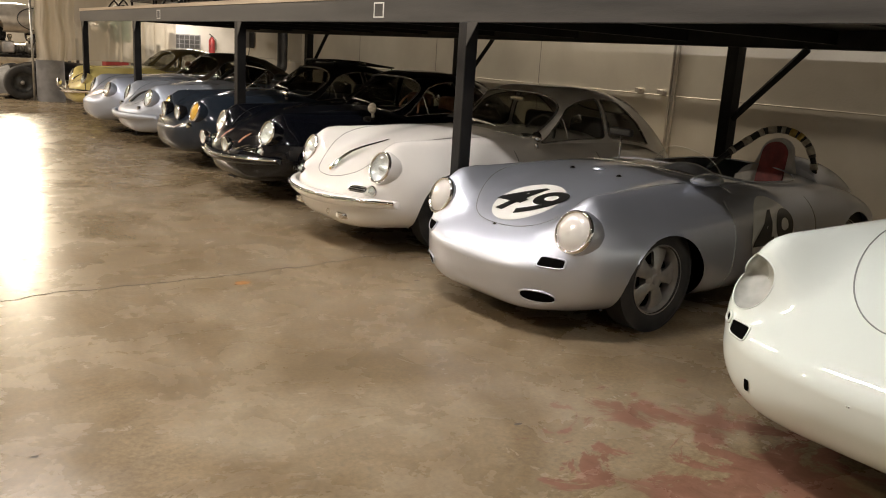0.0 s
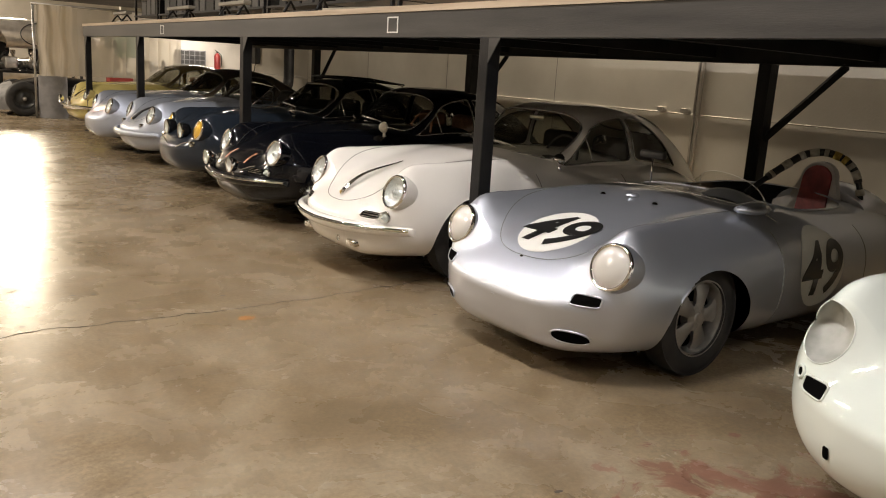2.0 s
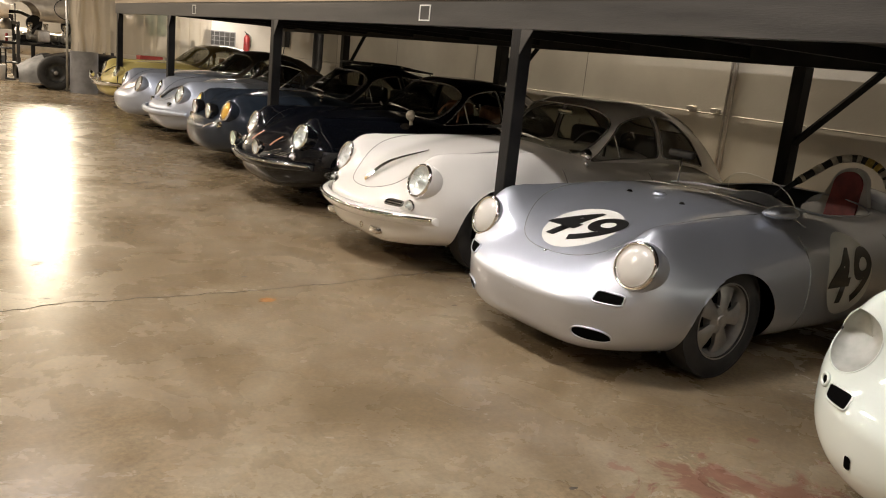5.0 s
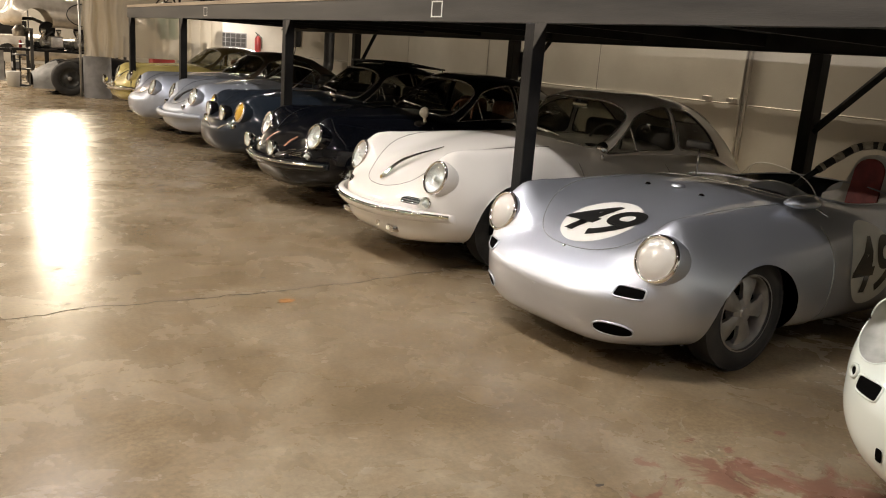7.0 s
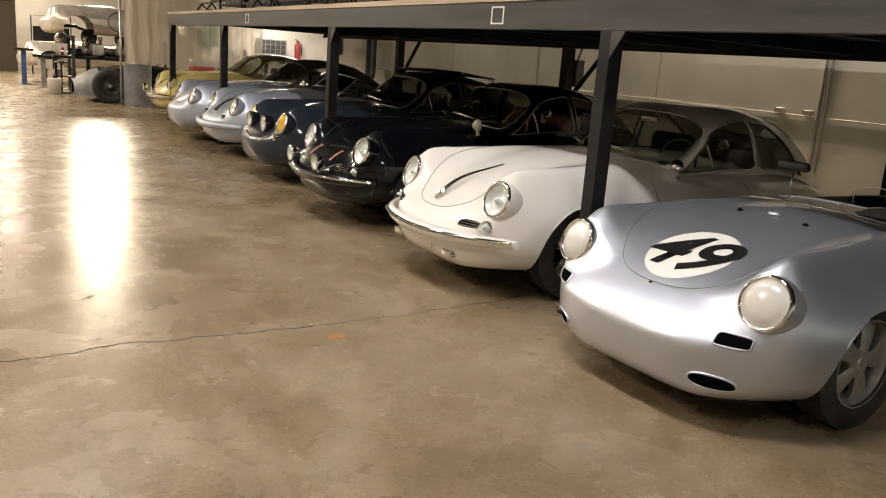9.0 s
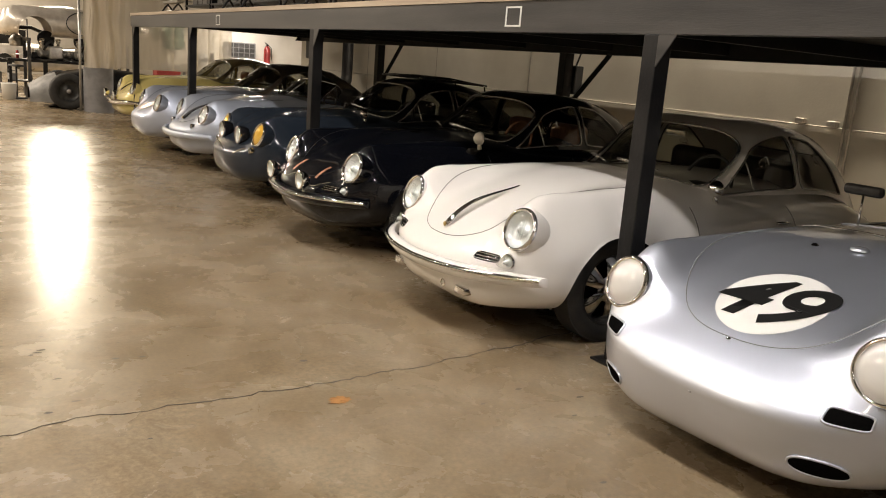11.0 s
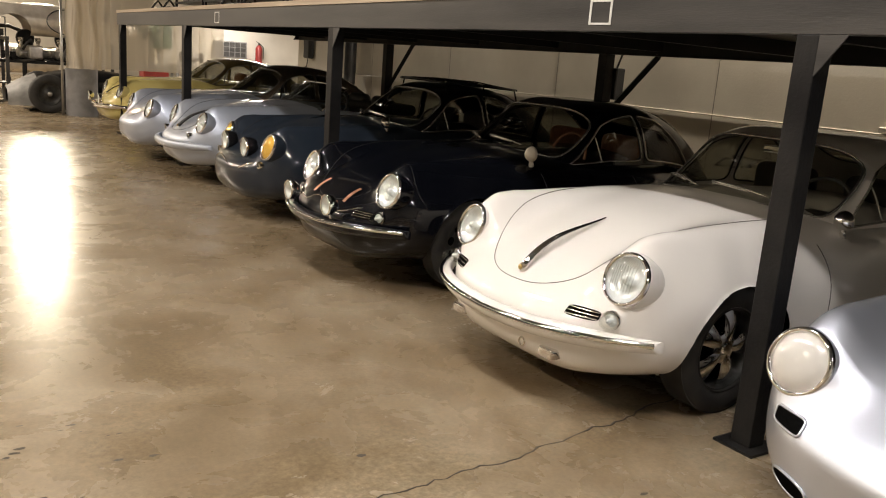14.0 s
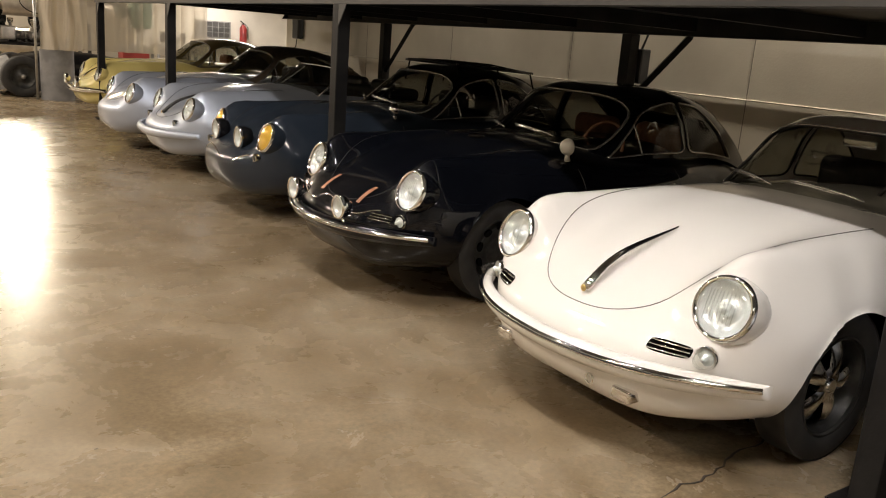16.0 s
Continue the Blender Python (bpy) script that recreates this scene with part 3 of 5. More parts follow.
def roof_mesh(skip_windows=False):
    us = [1.40 + (3.8 - 1.40) * i / 110 for i in range(111)]
    vs = [-90 + 180 * j / 100 for j in range(101)]
    outs = [] if skip_windows else [(o, [o(i / 64) for i in range(64)]) for n, o in WINDOWS]
    boxes = [(o, min(p[0] for p in P), max(p[0] for p in P), min(p[1] for p in P), max(p[1] for p in P)) for o, P in outs]

    def keep(u, v, q):
        return not any(a < u < b and c < v < d and inside(o, u, v) for o, a, b, c, d in boxes)
    return mesh(*grid(lambda u, v: green_point(u, v), us, vs, keep=keep))


def pane_mesh(outline, off=0.0):
    P = [outline(i / 56) for i in range(56)]
    cs, cq = sum(p[0] for p in P) / 56, sum(p[1] for p in P) / 56
    V, F = [], []
    for r in range(1, 8):
        for s, q in P:
            a, b = cs + (s - cs) * r / 7, cq + (q - cq) * r / 7
            V.append(green_point(a, b) + green_normal(a, b) * off)
    V.append(green_point(cs, cq) + green_normal(cs, cq) * off)
    n = 56
    F = [(i * n + j, i * n + (j + 1) % n, (i + 1) * n + (j + 1) % n, (i + 1) * n + j) for i in range(6) for j in range(n)]
    F += [(len(V) - 1, j, (j + 1) % n) for j in range(n)]
    return mesh(V, F)


def frame_mesh(outline, width=0.017, off=0.006):
    pts = []
    for i in range(72):
        s, q = outline(i / 72)
        pts.append(green_point(s, q) + green_normal(s, q) * off)
    return mesh(*tube(pts, width, 8, closed=True, flat=0.8))


ROOF = None


def add_greenhouse(car, body, trim, glass=None, frames=None):
    global ROOF
    ROOF = ROOF or roof_mesh()
    put("roof", ROOF.copy(), body, car)
    for name, o in WINDOWS:
        g = put(name, pane_mesh(o, -0.004), glass or GLASS, car)
        put("window_frame", frame_mesh(o, 0.0062), frames or BRIGHT, g)
        put("window_seal", frame_mesh(scaled(o, 0.99), 0.008, -0.001), TRIM, g)
        g.visible_shadow = False
        if name == "door_window":
            sd = 1 if o(0.3)[1] > 0 else -1
            bar = [green_point(1.80 + 0.03 * k, sd * (88 - 15.5 * k)) + green_normal(1.80, sd * (88 - 15.5 * k)) * 0.003 for k in [i / 10 for i in range(11)]]
            put("vent_bar", mesh(*tube(bar, 0.006, 6)), BRIGHT, g)


def rounded_box(x0, y0, z0, x1, y1, z1, b=0.04):
    me = box(x0, y0, z0, x1, y1, z1, b, 3)
    me.shade_smooth()
    return me


def add_interior(car, seatmat, wheel_color):
    put("dashboard", rounded_box(1.66, -0.58, 0.74, 1.84, 0.58, 0.92, 0.05), SEATBLACK, car)
    for y in (-0.33, 0.33):
        put("seat", rounded_box(2.08, y - 0.24, 0.4, 2.55, y + 0.24, 0.58, 0.07), seatmat, car)
        put("backrest", rounded_box(2.52, y - 0.22, 0.5, 2.66, y + 0.22, 1.06, 0.06), seatmat, car)
    ringp = [(1.98 + 0.06 * math.sin(a), -0.33 + 0.2 * math.cos(a), 0.88 + 0.19 * math.sin(a)) for a in [2 * math.pi * i / 40 for i in range(40)]]
    w = put("steering_wheel", mesh(*tube(ringp, 0.011, 8, closed=True)), wheel_color, car)
    put("steering_spokes", mesh(*join(tube([(1.98, -0.52, 0.88), (1.97, -0.33, 0.87), (1.98, -0.14, 0.88)], 0.009, 6), tube([(1.97, -0.33, 0.87), (1.82, -0.33, 0.8)], 0.018, 8))), CHROME, w)


def skin_point(s, y, off=0.003):
    d = 0.01
    n = Vector((-(skin(s + d, y) - skin(s - d, y)) / (2 * d), -(skin(s, y + d) - skin(s, y - d)) / (2 * d), 1)).normalized()
    return Vector((s, y, skin(s, y))) + n * off


def add_shut_lines(car, reach=1.13, seam=None):
    """Front lid gap and door gaps."""
    pts = []
    for i in range(61):
        a = math.pi * (i / 60)
        y = -0.53 * math.copysign(abs(math.cos(a)) ** 0.8, math.cos(a))
        s = 1.26 - (reach + 0.04) * math.sin(a) ** 0.66
        pts.append(skin_point(s, y, 0.0012))
    put("lid_gap", mesh(*tube(pts, 0.002, 6)), seam or TRIM, car)
    for side in (-1, 1):
        for s0 in (1.42, 2.33):
            pts = [Vector(body_point(s0 + 0.02 * (v - 1), side * v)) + Vector((0, side * 0.001, 0)) for v in [0.62 + 0.98 * k / 24 for k in range(25)]]
            put("door_gap", mesh(*tube(pts, 0.0026, 6)), seam or TRIM, car)


def add_bumper(car, body, strip=True):
    """Blade bumper that wraps the nose."""
    rings = []
    N = 44
    for i in range(N + 1):
        y = 0.80 * math.sin(math.pi * (i / N - 0.5))
        k = abs(y) / 0.80
        x = -0.075 + 0.33 * k ** 2.7
        z = 0.415 + 0.02 * k
        tz = 0.046 * (1 - 0.4 * k ** 4)
        rings.append([(x + 0.035, y, z - tz), (x + 0.008, y, z - tz * 0.9), (x - 0.012, y, z - 0.3 * tz), (x - 0.012, y, z + 0.2 * tz), (x + 0.002, y, z + 0.8 * tz), (x + 0.03, y, z + tz), (x + 0.045, y, z + tz * 0.8), (x + 0.045, y, z - tz * 0.9)])
    V = [p for r in rings for p in r]
    n = 8
    F = [(i * n + j, i * n + (j + 1) % n, (i + 1) * n + (j + 1) % n, (i + 1) * n + j) for i in range(N) for j in range(n)] + [tuple(range(n))[::-1], tuple(N * n + j for j in range(n))]
    b = put("bumper", mesh(V, F, sharp=60), body, car)
    if strip:
        pts = [(r[3][0] - 0.004, r[3][1], r[3][2] + 0.008) for r in rings]
        put("bumper_strip", mesh(*tube(pts, 0.013, 8)), CHROME, b, label="bright bumper strip")
        put("strip_insert", mesh(*tube([(p[0] - 0.011, p[1], p[2]) for p in pts], 0.004, 6)), TRIM, b)
    return b


def ellipse_patch(y0, z0, ry, rz, power=4, n=28, off=0.006, depth=0.0):
    """A rounded patch that follows the nose, centred at y0, z0."""
    V, F = [], []
    for r in (0.0, 0.5, 1.0):
        for i in range(n):
            a = 2 * math.pi * i / n
            c, d = math.cos(a), math.sin(a)
            k = (abs(c) ** power + abs(d) ** power) ** (-1 / power) * r
            y, z = y0 + ry * c * k, z0 + rz * d * k
            V.append((nose_at(y, z) - off, y, z))
    F = [(i * n + j, i * n + (j + 1) % n, (i + 1) * n + (j + 1) % n, (i + 1) * n + j) for i in range(2) for j in range(n)]
    return V, F


def patch_rim(y0, z0, ry, rz, power=4, n=36, off=0.004, r=0.005):
    pts = []
    for i in range(n):
        a = 2 * math.pi * i / n
        c, d = math.cos(a), math.sin(a)
        k = (abs(c) ** power + abs(d) ** power) ** (-1 / power)
        y, z = y0 + ry * c * k, z0 + rz * d * k
        pts.append((nose_at(y, z) - off, y, z))
    return tube(pts, r, 6, closed=True)


def round_lamp(name, car, m, r, glass, label=""):
    """A small round lamp that faces -x."""
    h = put(name, mesh(*lathe([(r * 0.9, -0.008), (r * 1.0, -0.012), (r * 1.06, 0.0), (r, 0.03), (r * 0.6, 0.07), (0.0, 0.085)], 28, "x")), CHROME, car, m, label)
    put("lens", mesh(*lathe([(0.0, -0.02), (r * 0.5, -0.017), (r * 0.9, -0.006)], 28, "x")), glass, h)
    return h


def new_car(x, y, body, label, category="car", yaw=0.0, cockpit=None, holes=None, z=0.0):
    car = thing("sports_car", pose(x, y, z, 0, 0, yaw), label, category, "parked sports cars")
    put("body", body_mesh(cockpit, holes or (lamp_hole(0.099),)), body, car)
    # shade under the car is in this black colour
    put("underbody", UNDER.copy(), SHADE_BLACK, car)
    return car


def disc_patch(fn, n=40, rings=8):
    """A round sheet: fn(a, b) with a, b in the unit disc."""
    V = [fn(0, 0)]
    for r in range(1, rings + 1):
        V += [fn(r / rings * math.cos(2 * math.pi * i / n), r / rings * math.sin(2 * math.pi * i / n)) for i in range(n)]
    F = [(0, 1 + i, 1 + (i + 1) % n) for i in range(n)]
    for r in range(rings - 1):
        a, b = 1 + r * n, 1 + (r + 1) * n
        F += [(a + i, b + i, b + (i + 1) % n, a + (i + 1) % n) for i in range(n)]
    return mesh(V, F)


def number_mesh(text, size, fn, lean=0.25, bold=0.03):
    """The number in the built-in font, cut finely and laid over a curved sheet by fn(a, b)."""
    cu = bpy.data.curves.new("number", "FONT")
    cu.body, cu.size, cu.align_x, cu.align_y, cu.shear, cu.offset = text, size, "CENTER", "CENTER", lean, bold * size
    ob = bpy.data.objects.new("number", cu)
    me = bpy.data.meshes.new_from_object(ob)
    bm = bmesh.new()
    bm.from_mesh(me)
    for k in range(-14, 15):
        for no in ((1, 0, 0), (0, 1, 0)):
            bmesh.ops.bisect_plane(bm, geom=bm.verts[:] + bm.edges[:] + bm.faces[:], plane_co=(k * 0.1 * no[0], k * 0.1 * no[1], 0), plane_no=no)
    xs = [v.co.x for v in bm.verts]
    ys = [v.co.y for v in bm.verts]
    cx, cy = (min(xs) + max(xs)) / 2, (min(ys) + max(ys)) / 2
    for v in bm.verts:
        v.co = fn(v.co.x - cx, v.co.y - cy)
    bpy.data.objects.remove(ob)
    return bm_mesh(bm)


def side_point(s, z, side, off):
    """A point on the flank at height z."""
    lo, hi = 0.4, 1.75
    for _ in range(24):
        v = 0.5 * (lo + hi)
        lo, hi = (v, hi) if body_point(s, v)[2] > z else (lo, v)
    p = body_point(s, lo)
    return Vector((p[0], side * (p[1] + off), p[2]))


def add_mirror(car, m, material, stalk=0.06):
    """A round bullet mirror on a short foot."""
    h = put("wing_mirror", mesh(*lathe([(0.0, -0.05), (0.025, -0.045), (0.045, -0.025), (0.055, 0.0), (0.052, 0.012), (0.0, 0.014)], 24, "x")), material, car, m)
    put("mirror_foot", mesh(*tube([(0.0, 0, -0.03), (0.01, 0, -stalk - 0.03)], [0.012, 0.02], 8)), material, h)


def add_wipers(car):
    for y0 in (-0.38, 0.12):
        pts = []
        for k in range(9):
            q = (y0 + 0.42 * k / 8) * 100
            s = 1.465 + 0.08 * k / 8 * (1 - 0.4 * k / 8)
            pts.append(green_point(s, q) + green_normal(s, q) * 0.028)
        w = put("wiper", mesh(*tube(pts, 0.006, 6)), BRIGHT, car)
        put("wiper_blade", mesh(*tube([p + Vector((0.004, 0, -0.01)) for p in pts[3:]], 0.007, 6)), BRIGHT, w)


def add_turn_signals(car, body, y=0.61, z=0.513):
    """Clear indicator bullets with slotted grilles beside them."""
    for side in (-1, 1):
        gy = side * (y - 0.125)
        # uncut skin behind: the black patch paints the grille's inner shade
        g = put("horn_grille", mesh(*ellipse_patch(gy, z + 0.003, 0.078, 0.022, 5, off=0.002)), SHADE_BLACK, car)
        for dz in (-0.010, 0.004, 0.018):
            put("grille_bar", mesh(*tube([(nose_at(gy + t * 0.073, z + dz) - 0.006, gy + t * 0.073, z + dz) for t in (-1, -0.5, 0, 0.5, 1)], 0.0035, 6)), CHROME, g)
        s = nose_at(y, z)
        m = pose(s - 0.012, side * y, z, 0, 0, side * -18)
        h = put("turn_signal", mesh(*lathe([(0.036, 0.03), (0.044, 0.018), (0.045, 0.004), (0.041, -0.004)], 24, "x")), CHROME, car, m)
        put("lens", mesh(*lathe([(0.0, -0.085), (0.014, -0.08), (0.026, -0.058), (0.034, -0.025), (0.039, 0.0)], 24, "x")), LENSGLASS, h, label="clear ribbed lens")
        put("bulb_holder", mesh(*lathe([(0.0, -0.03), (0.01, -0.026), (0.012, 0.0), (0.03, 0.004)], 16, "x")), REFLECTOR, h)


GILT = mat("gilt_crest", (0.45, 0.32, 0.12), 0.3, 0.8)


def add_handle(car, s0=0.14, s1=0.66, material=None):
    """Chrome lid handle: a broad foot that tapers to a point."""
    pts, rad = [], []
    for k in range(15):
        t = k / 14
        s = s0 + (s1 - s0) * t
        pts.append(skin_point(s, 0, 0.010 + 0.045 * math.sin(math.pi * min(1, t * 1.05)) * (1 - t)))
        rad.append(0.005 + 0.021 * (1 - t) ** 0.9)
    h = put("lid_handle", mesh(*tube(pts, rad, 10, flat=0.75)), material or CHROME, car, label="chrome lid handle")
    put("crest", mesh(*lathe([(0.0, -0.006), (0.012, -0.004), (0.015, 0.0)], 16, "x")), GILT, h, Matrix.Translation(skin_point(s0 - 0.004, 0, 0.022)))


def add_valance_fittings(car):
    """Bumper brackets and towing eyes under the nose."""
    for y in (-0.36, 0.36):
        x = nose_at(y, 0.30)
        put("bracket", rounded_box(x - 0.03, y - 0.05, 0.27, x + 0.06, y + 0.05, 0.32, 0.012), CHROME, car)
    put("tow_eye", mesh(*tube([(nose_at(-0.2, 0.3) - 0.01 + 0.0, -0.2 + 0.02 * math.cos(a), 0.30 + 0.02 * math.sin(a)) for a in [2 * math.pi * i / 16 for i in range(16)]], 0.005, 6, closed=True)), CHROME, car)


def add_door_handles(car):
    for side in (-1, 1):
        p = side_point(2.2, 0.70, side, 0.012)
        put("door_handle", mesh(*tube([p + Vector((-0.07, 0, 0)), p + Vector((0, side * 0.018, 0.004)), p + Vector((0.07, 0, 0))], [0.008, 0.011, 0.006], 8)), CHROME, car)


def lamp_hole(radius):
    """A round opening in the nose behind each headlight."""
    def hole(c, moved_out=False):
        d = math.hypot(abs(c[1]) - HLY, c[2] - HLZ) / radius if c[0] < 0.45 else 9.0
        if not moved_out:
            return d
        sd = 1 if c[1] > 0 else -1
        y, z = HLY + (abs(c[1]) - HLY) / max(d, 1e-4), HLZ + (c[2] - HLZ) / max(d, 1e-4)
        return (min(nose_at(y, z), 0.36), sd * y, z)
    return hole


CARS = {}
# --- stripped white shell, first in the row


car = CARS["white"] = new_car(2.635, 1.29, WHITE, "stripped cool-white racing car shell with empty lamp openings", holes=(lamp_hole(0.107),))
add_wheels(car, "five", ALU, ALU)


def opening_ring(side, r, deep):
    """Points round the lamp opening, on the skin and drawn back by deep."""
    out = []
    for i in range(48):
        q = 2 * math.pi * i / 48
        y, z = HLY + 0.107 * math.cos(q), HLZ + 0.107 * math.sin(q)
        s = min(nose_at(y, z), 0.36)
        out.append((s + deep + (1 - r) * (0.28 - s), side * (HLY + (y - HLY) * r), HLZ + (z - HLZ) * r))
    return out


PRIMER = vary(mat("bare_lamp_bowl", (0.45, 0.46, 0.43), 0.45, 0.2), (0.35, 0.36, 0.33), (0.55, 0.56, 0.53), 9)
LIDSEAM = mat("lid_seam", (0.25, 0.27, 0.26), 0.6)
for side in (-1, 1):
    h = put("lamp_opening", mesh(*tube(opening_ring(side, 1.0, 0.001), 0.0035, 8, closed=True)), WHITE, car)
    rings = [opening_ring(side, r, d) for r, d in ((1.0, 0.003), (0.97, 0.02), (0.88, 0.05), (0.65, 0.075), (0.35, 0.088), (0.02, 0.09))]
    put("lamp_bowl", mesh([p for q in rings for p in q], [(i * 48 + j, i * 48 + (j + 1) % 48, (i + 1) * 48 + (j + 1) % 48, (i + 1) * 48 + j) for i in range(5) for j in range(48)]), PRIMER, h)
    if side < 0:
        continue
    # slot, hole and slit are black patches on the skin, painted as shaded depth
    put("nose_slot", mesh(*ellipse_patch(side * 0.545, 0.515, 0.055, 0.026, 6, off=0.003)), SHADE_BLACK, car)
    put("slot_edge", mesh(*patch_rim(side * 0.545, 0.515, 0.056, 0.027, 6, r=0.004)), WHITE, car)
    put("signal_hole", mesh(*ellipse_patch(side * 0.635, 0.535, 0.018, 0.018, 2, off=0.003)), SHADE_BLACK, car)
    put("hole_rim", mesh(*patch_rim(side * 0.635, 0.535, 0.02, 0.02, 2, r=0.007)), WHITE, car)
    put("bracket_slit", mesh(*ellipse_patch(side * 0.43, 0.335, 0.014, 0.024, 5, off=0.003)), SHADE_BLACK, car)
pts = [skin_point(1.25 - 1.02 * math.sin(a), -0.46 * math.cos(a), 0.001) for a in [math.pi * i / 60 for i in range(61)]]
put("lid_gap", mesh(*tube(pts, 0.003, 6)), LIDSEAM, car)


# --- silver racer with roundels
def cockpit(s, y):
    return abs((s - 2.15) / 0.48) ** 4 + abs(y / 0.57) ** 4


car = CARS["silver"] = new_car(2.815, 3.70, SILVER, "silver open racing car with number 49 roundels", yaw=2.4, cockpit=cockpit, z=-0.07)
add_wheels(car, "five", ALU, ALU, 0.07)
add_headlights(car, SILVER, "opal")
add_shut_lines(car, 1.02, LIDSEAM)
rim = [skin_point(2.15 + 0.48 * c * (abs(c) ** 4 + abs(d) ** 4) ** -0.25, 0.57 * d * (abs(c) ** 4 + abs(d) ** 4) ** -0.25, 0.004) for c, d in [(math.cos(2 * math.pi * i / 64), math.sin(2 * math.pi * i / 64)) for i in range(64)]]
put("cockpit_edge", mesh(*tube(rim, 0.006, 8, closed=True)), SILVER, car)
# tub coloured black for the shade down in the cockpit
put("cockpit_tub", mesh(*lathe([(0.0, 0.3), (0.5, 0.3), (0.56, 0.5), (0.56, 0.78)], 40, "z")), SHADE_BLACK, car, pose(2.15, 0, 0) @ Matrix.Diagonal((0.87, 1.03, 1, 1)))
# bucket seat with red pads
SHELLW = vary(mat("seat_shell", (0.5, 0.5, 0.5), 0.4), (0.42, 0.42, 0.42), (0.58, 0.57, 0.55), 6)


def shield(w, z0, z1, d, x0, wide=1.2):
    """A rounded back panel, w wide, between two heights."""
    out = []
    for i in range(33):
        a = math.pi * i / 32
        out.append((w * math.cos(a) * (1 if i else 1), z1 - w * 0.95 + w * 0.95 * math.sin(a)))
    low = [(w * wide, z0), (w * wide, z0 + 0.52 * (z1 - z0)), (w * (0.7 + 0.3 * wide), z0 + 0.6 * (z1 - z0))]
    out = low + out + [(-y, z) for y, z in low[::-1]]
    n = len(out)
    V = [(x0 + dx + 0.18 * (z - z0), y, z) for dx in (0, d) for y, z in out]
    F = [tuple(range(n)), tuple(range(n, 2 * n))[::-1]] + [(i, n + i, n + (i + 1) % n, (i + 1) % n) for i in range(n)]
    return mesh(V, F, sharp=35)


st = put("seat", shield(0.125, 0.5, 1.13, 0.05, 2.56, 2.3), SHELLW, car, pose(0, -0.27, 0), label="pale racing seat with red pad")
put("back_pad", shield(0.1, 0.62, 1.105, 0.02, 2.563, 1.05), RED, st)
put("seat_base", rounded_box(2.08, -0.22, 0.36, 2.54, 0.22, 0.52, 0.05), RED, st)
hoop = [spline(list(zip(range(9), c))) for c in ((2.77, 2.76, 2.74, 2.71, 2.67, 2.61, 2.51, 2.39, 2.28), (-0.54, -0.52, -0.47, -0.38, -0.28, -0.19, -0.12, -0.05, 0.03), (0.80, 0.95, 1.09, 1.17, 1.195, 1.175, 1.10, 1.0, 0.88))]
arc = [tuple(f(8 * i / 56) for f in hoop) for i in range(57)]
rb = put("roll_bar", mesh(*tube(arc, 0.02, 10)), BLACKPAINT, car, label="black roll bar wound with worn tape")
put("roll_bar_padding", mesh(*tube(arc[10:50], 0.026, 10)), SEATBLACK, rb)
TAPES = [vary(mat("worn_tape", (0.42, 0.38, 0.30), 0.6), (0.28, 0.25, 0.2), (0.5, 0.47, 0.4), 30), vary(mat("yellow_tape", (0.42, 0.30, 0.05), 0.6), (0.3, 0.2, 0.03), (0.5, 0.38, 0.1), 30)]
for k, n in ((6, 2), (11, 3), (15, 2), (18, 2), (21, 3), (26, 2), (30, 4), (36, 2), (41, 3), (47, 1)):
    put("tape_band", mesh(*tube(arc[k:k + n + 1], 0.0285, 10)), TAPES[1 if k in (18, 21) else 0], rb)
# headrest fairing behind the driver
V, F = grid(lambda u, v: (2.70 + 1.0 * u, -0.28 + 0.33 * math.sin(v) * (1 - 0.6 * u * u), 0.80 - 0.2 * u * u + 0.21 * math.cos(v) * (1 - u * u) ** 0.7 * (0.75 + 0.25 * min(1, 6 * u))), [i / 20 for i in range(21)], [-math.pi / 2 + math.pi * j / 24 for j in range(25)])
put("rear_fairing", mesh(V, F + [tuple(range(25))], sharp=40), SILVER, car)
# bubble screen
def scr(u, v):
    """Half a clear dome that leans back over the cowl."""
    b = math.sin(math.pi * u)
    x, y = 1.63 - 0.27 * b, -0.30 + 0.27 * math.cos(math.pi * u)
    return (x + 0.17 * v * b, y * (1 - 0.12 * v) - 0.036 * v, skin(x, y) + 0.155 * math.sin(1.5 * v) * b ** 0.7)


us = [0.02 + 0.96 * i / 40 for i in range(41)]
sc = put("bubble_screen", mesh(*grid(scr, us, [j / 8 for j in range(9)])), CLEAR, car, label="clear curved plastic screen")
put("screen_edge", mesh(*tube([scr(u, 1) for u in us], 0.0022, 6)), LENS, sc)
put("screen_foot", mesh(*tube([scr(u, 0) for u in us], 0.0022, 6)), ALU, sc)
sc.visible_shadow = False
put("instrument_cowl", mesh(*grid(lambda u, v: (1.45 + 0.22 * u, -0.3 + 0.17 * math.sin(v), 0.915 + 0.075 * math.cos(v) * math.sin(0.4 + 2.3 * u)), [i / 6 for i in range(7)], [-1.57 + 3.14 * j / 16 for j in range(17)])), SILVER, car)
# mirrors
p = skin_point(1.66, 0.36, 0)
mm = put("cowl_mirror", rounded_box(-0.025, -0.105, 0.16, 0.02, 0.105, 0.215, 0.02), SEATBLACK, car, Matrix.Translation(p), label="black rectangular mirror on a stalk")
put("mirror_stalk", mesh(*tube([(0, 0, -0.005), (0, 0, 0.17)], 0.006, 8)), CHROME, mm)
p = skin_point(1.27, -0.61, 0.02)
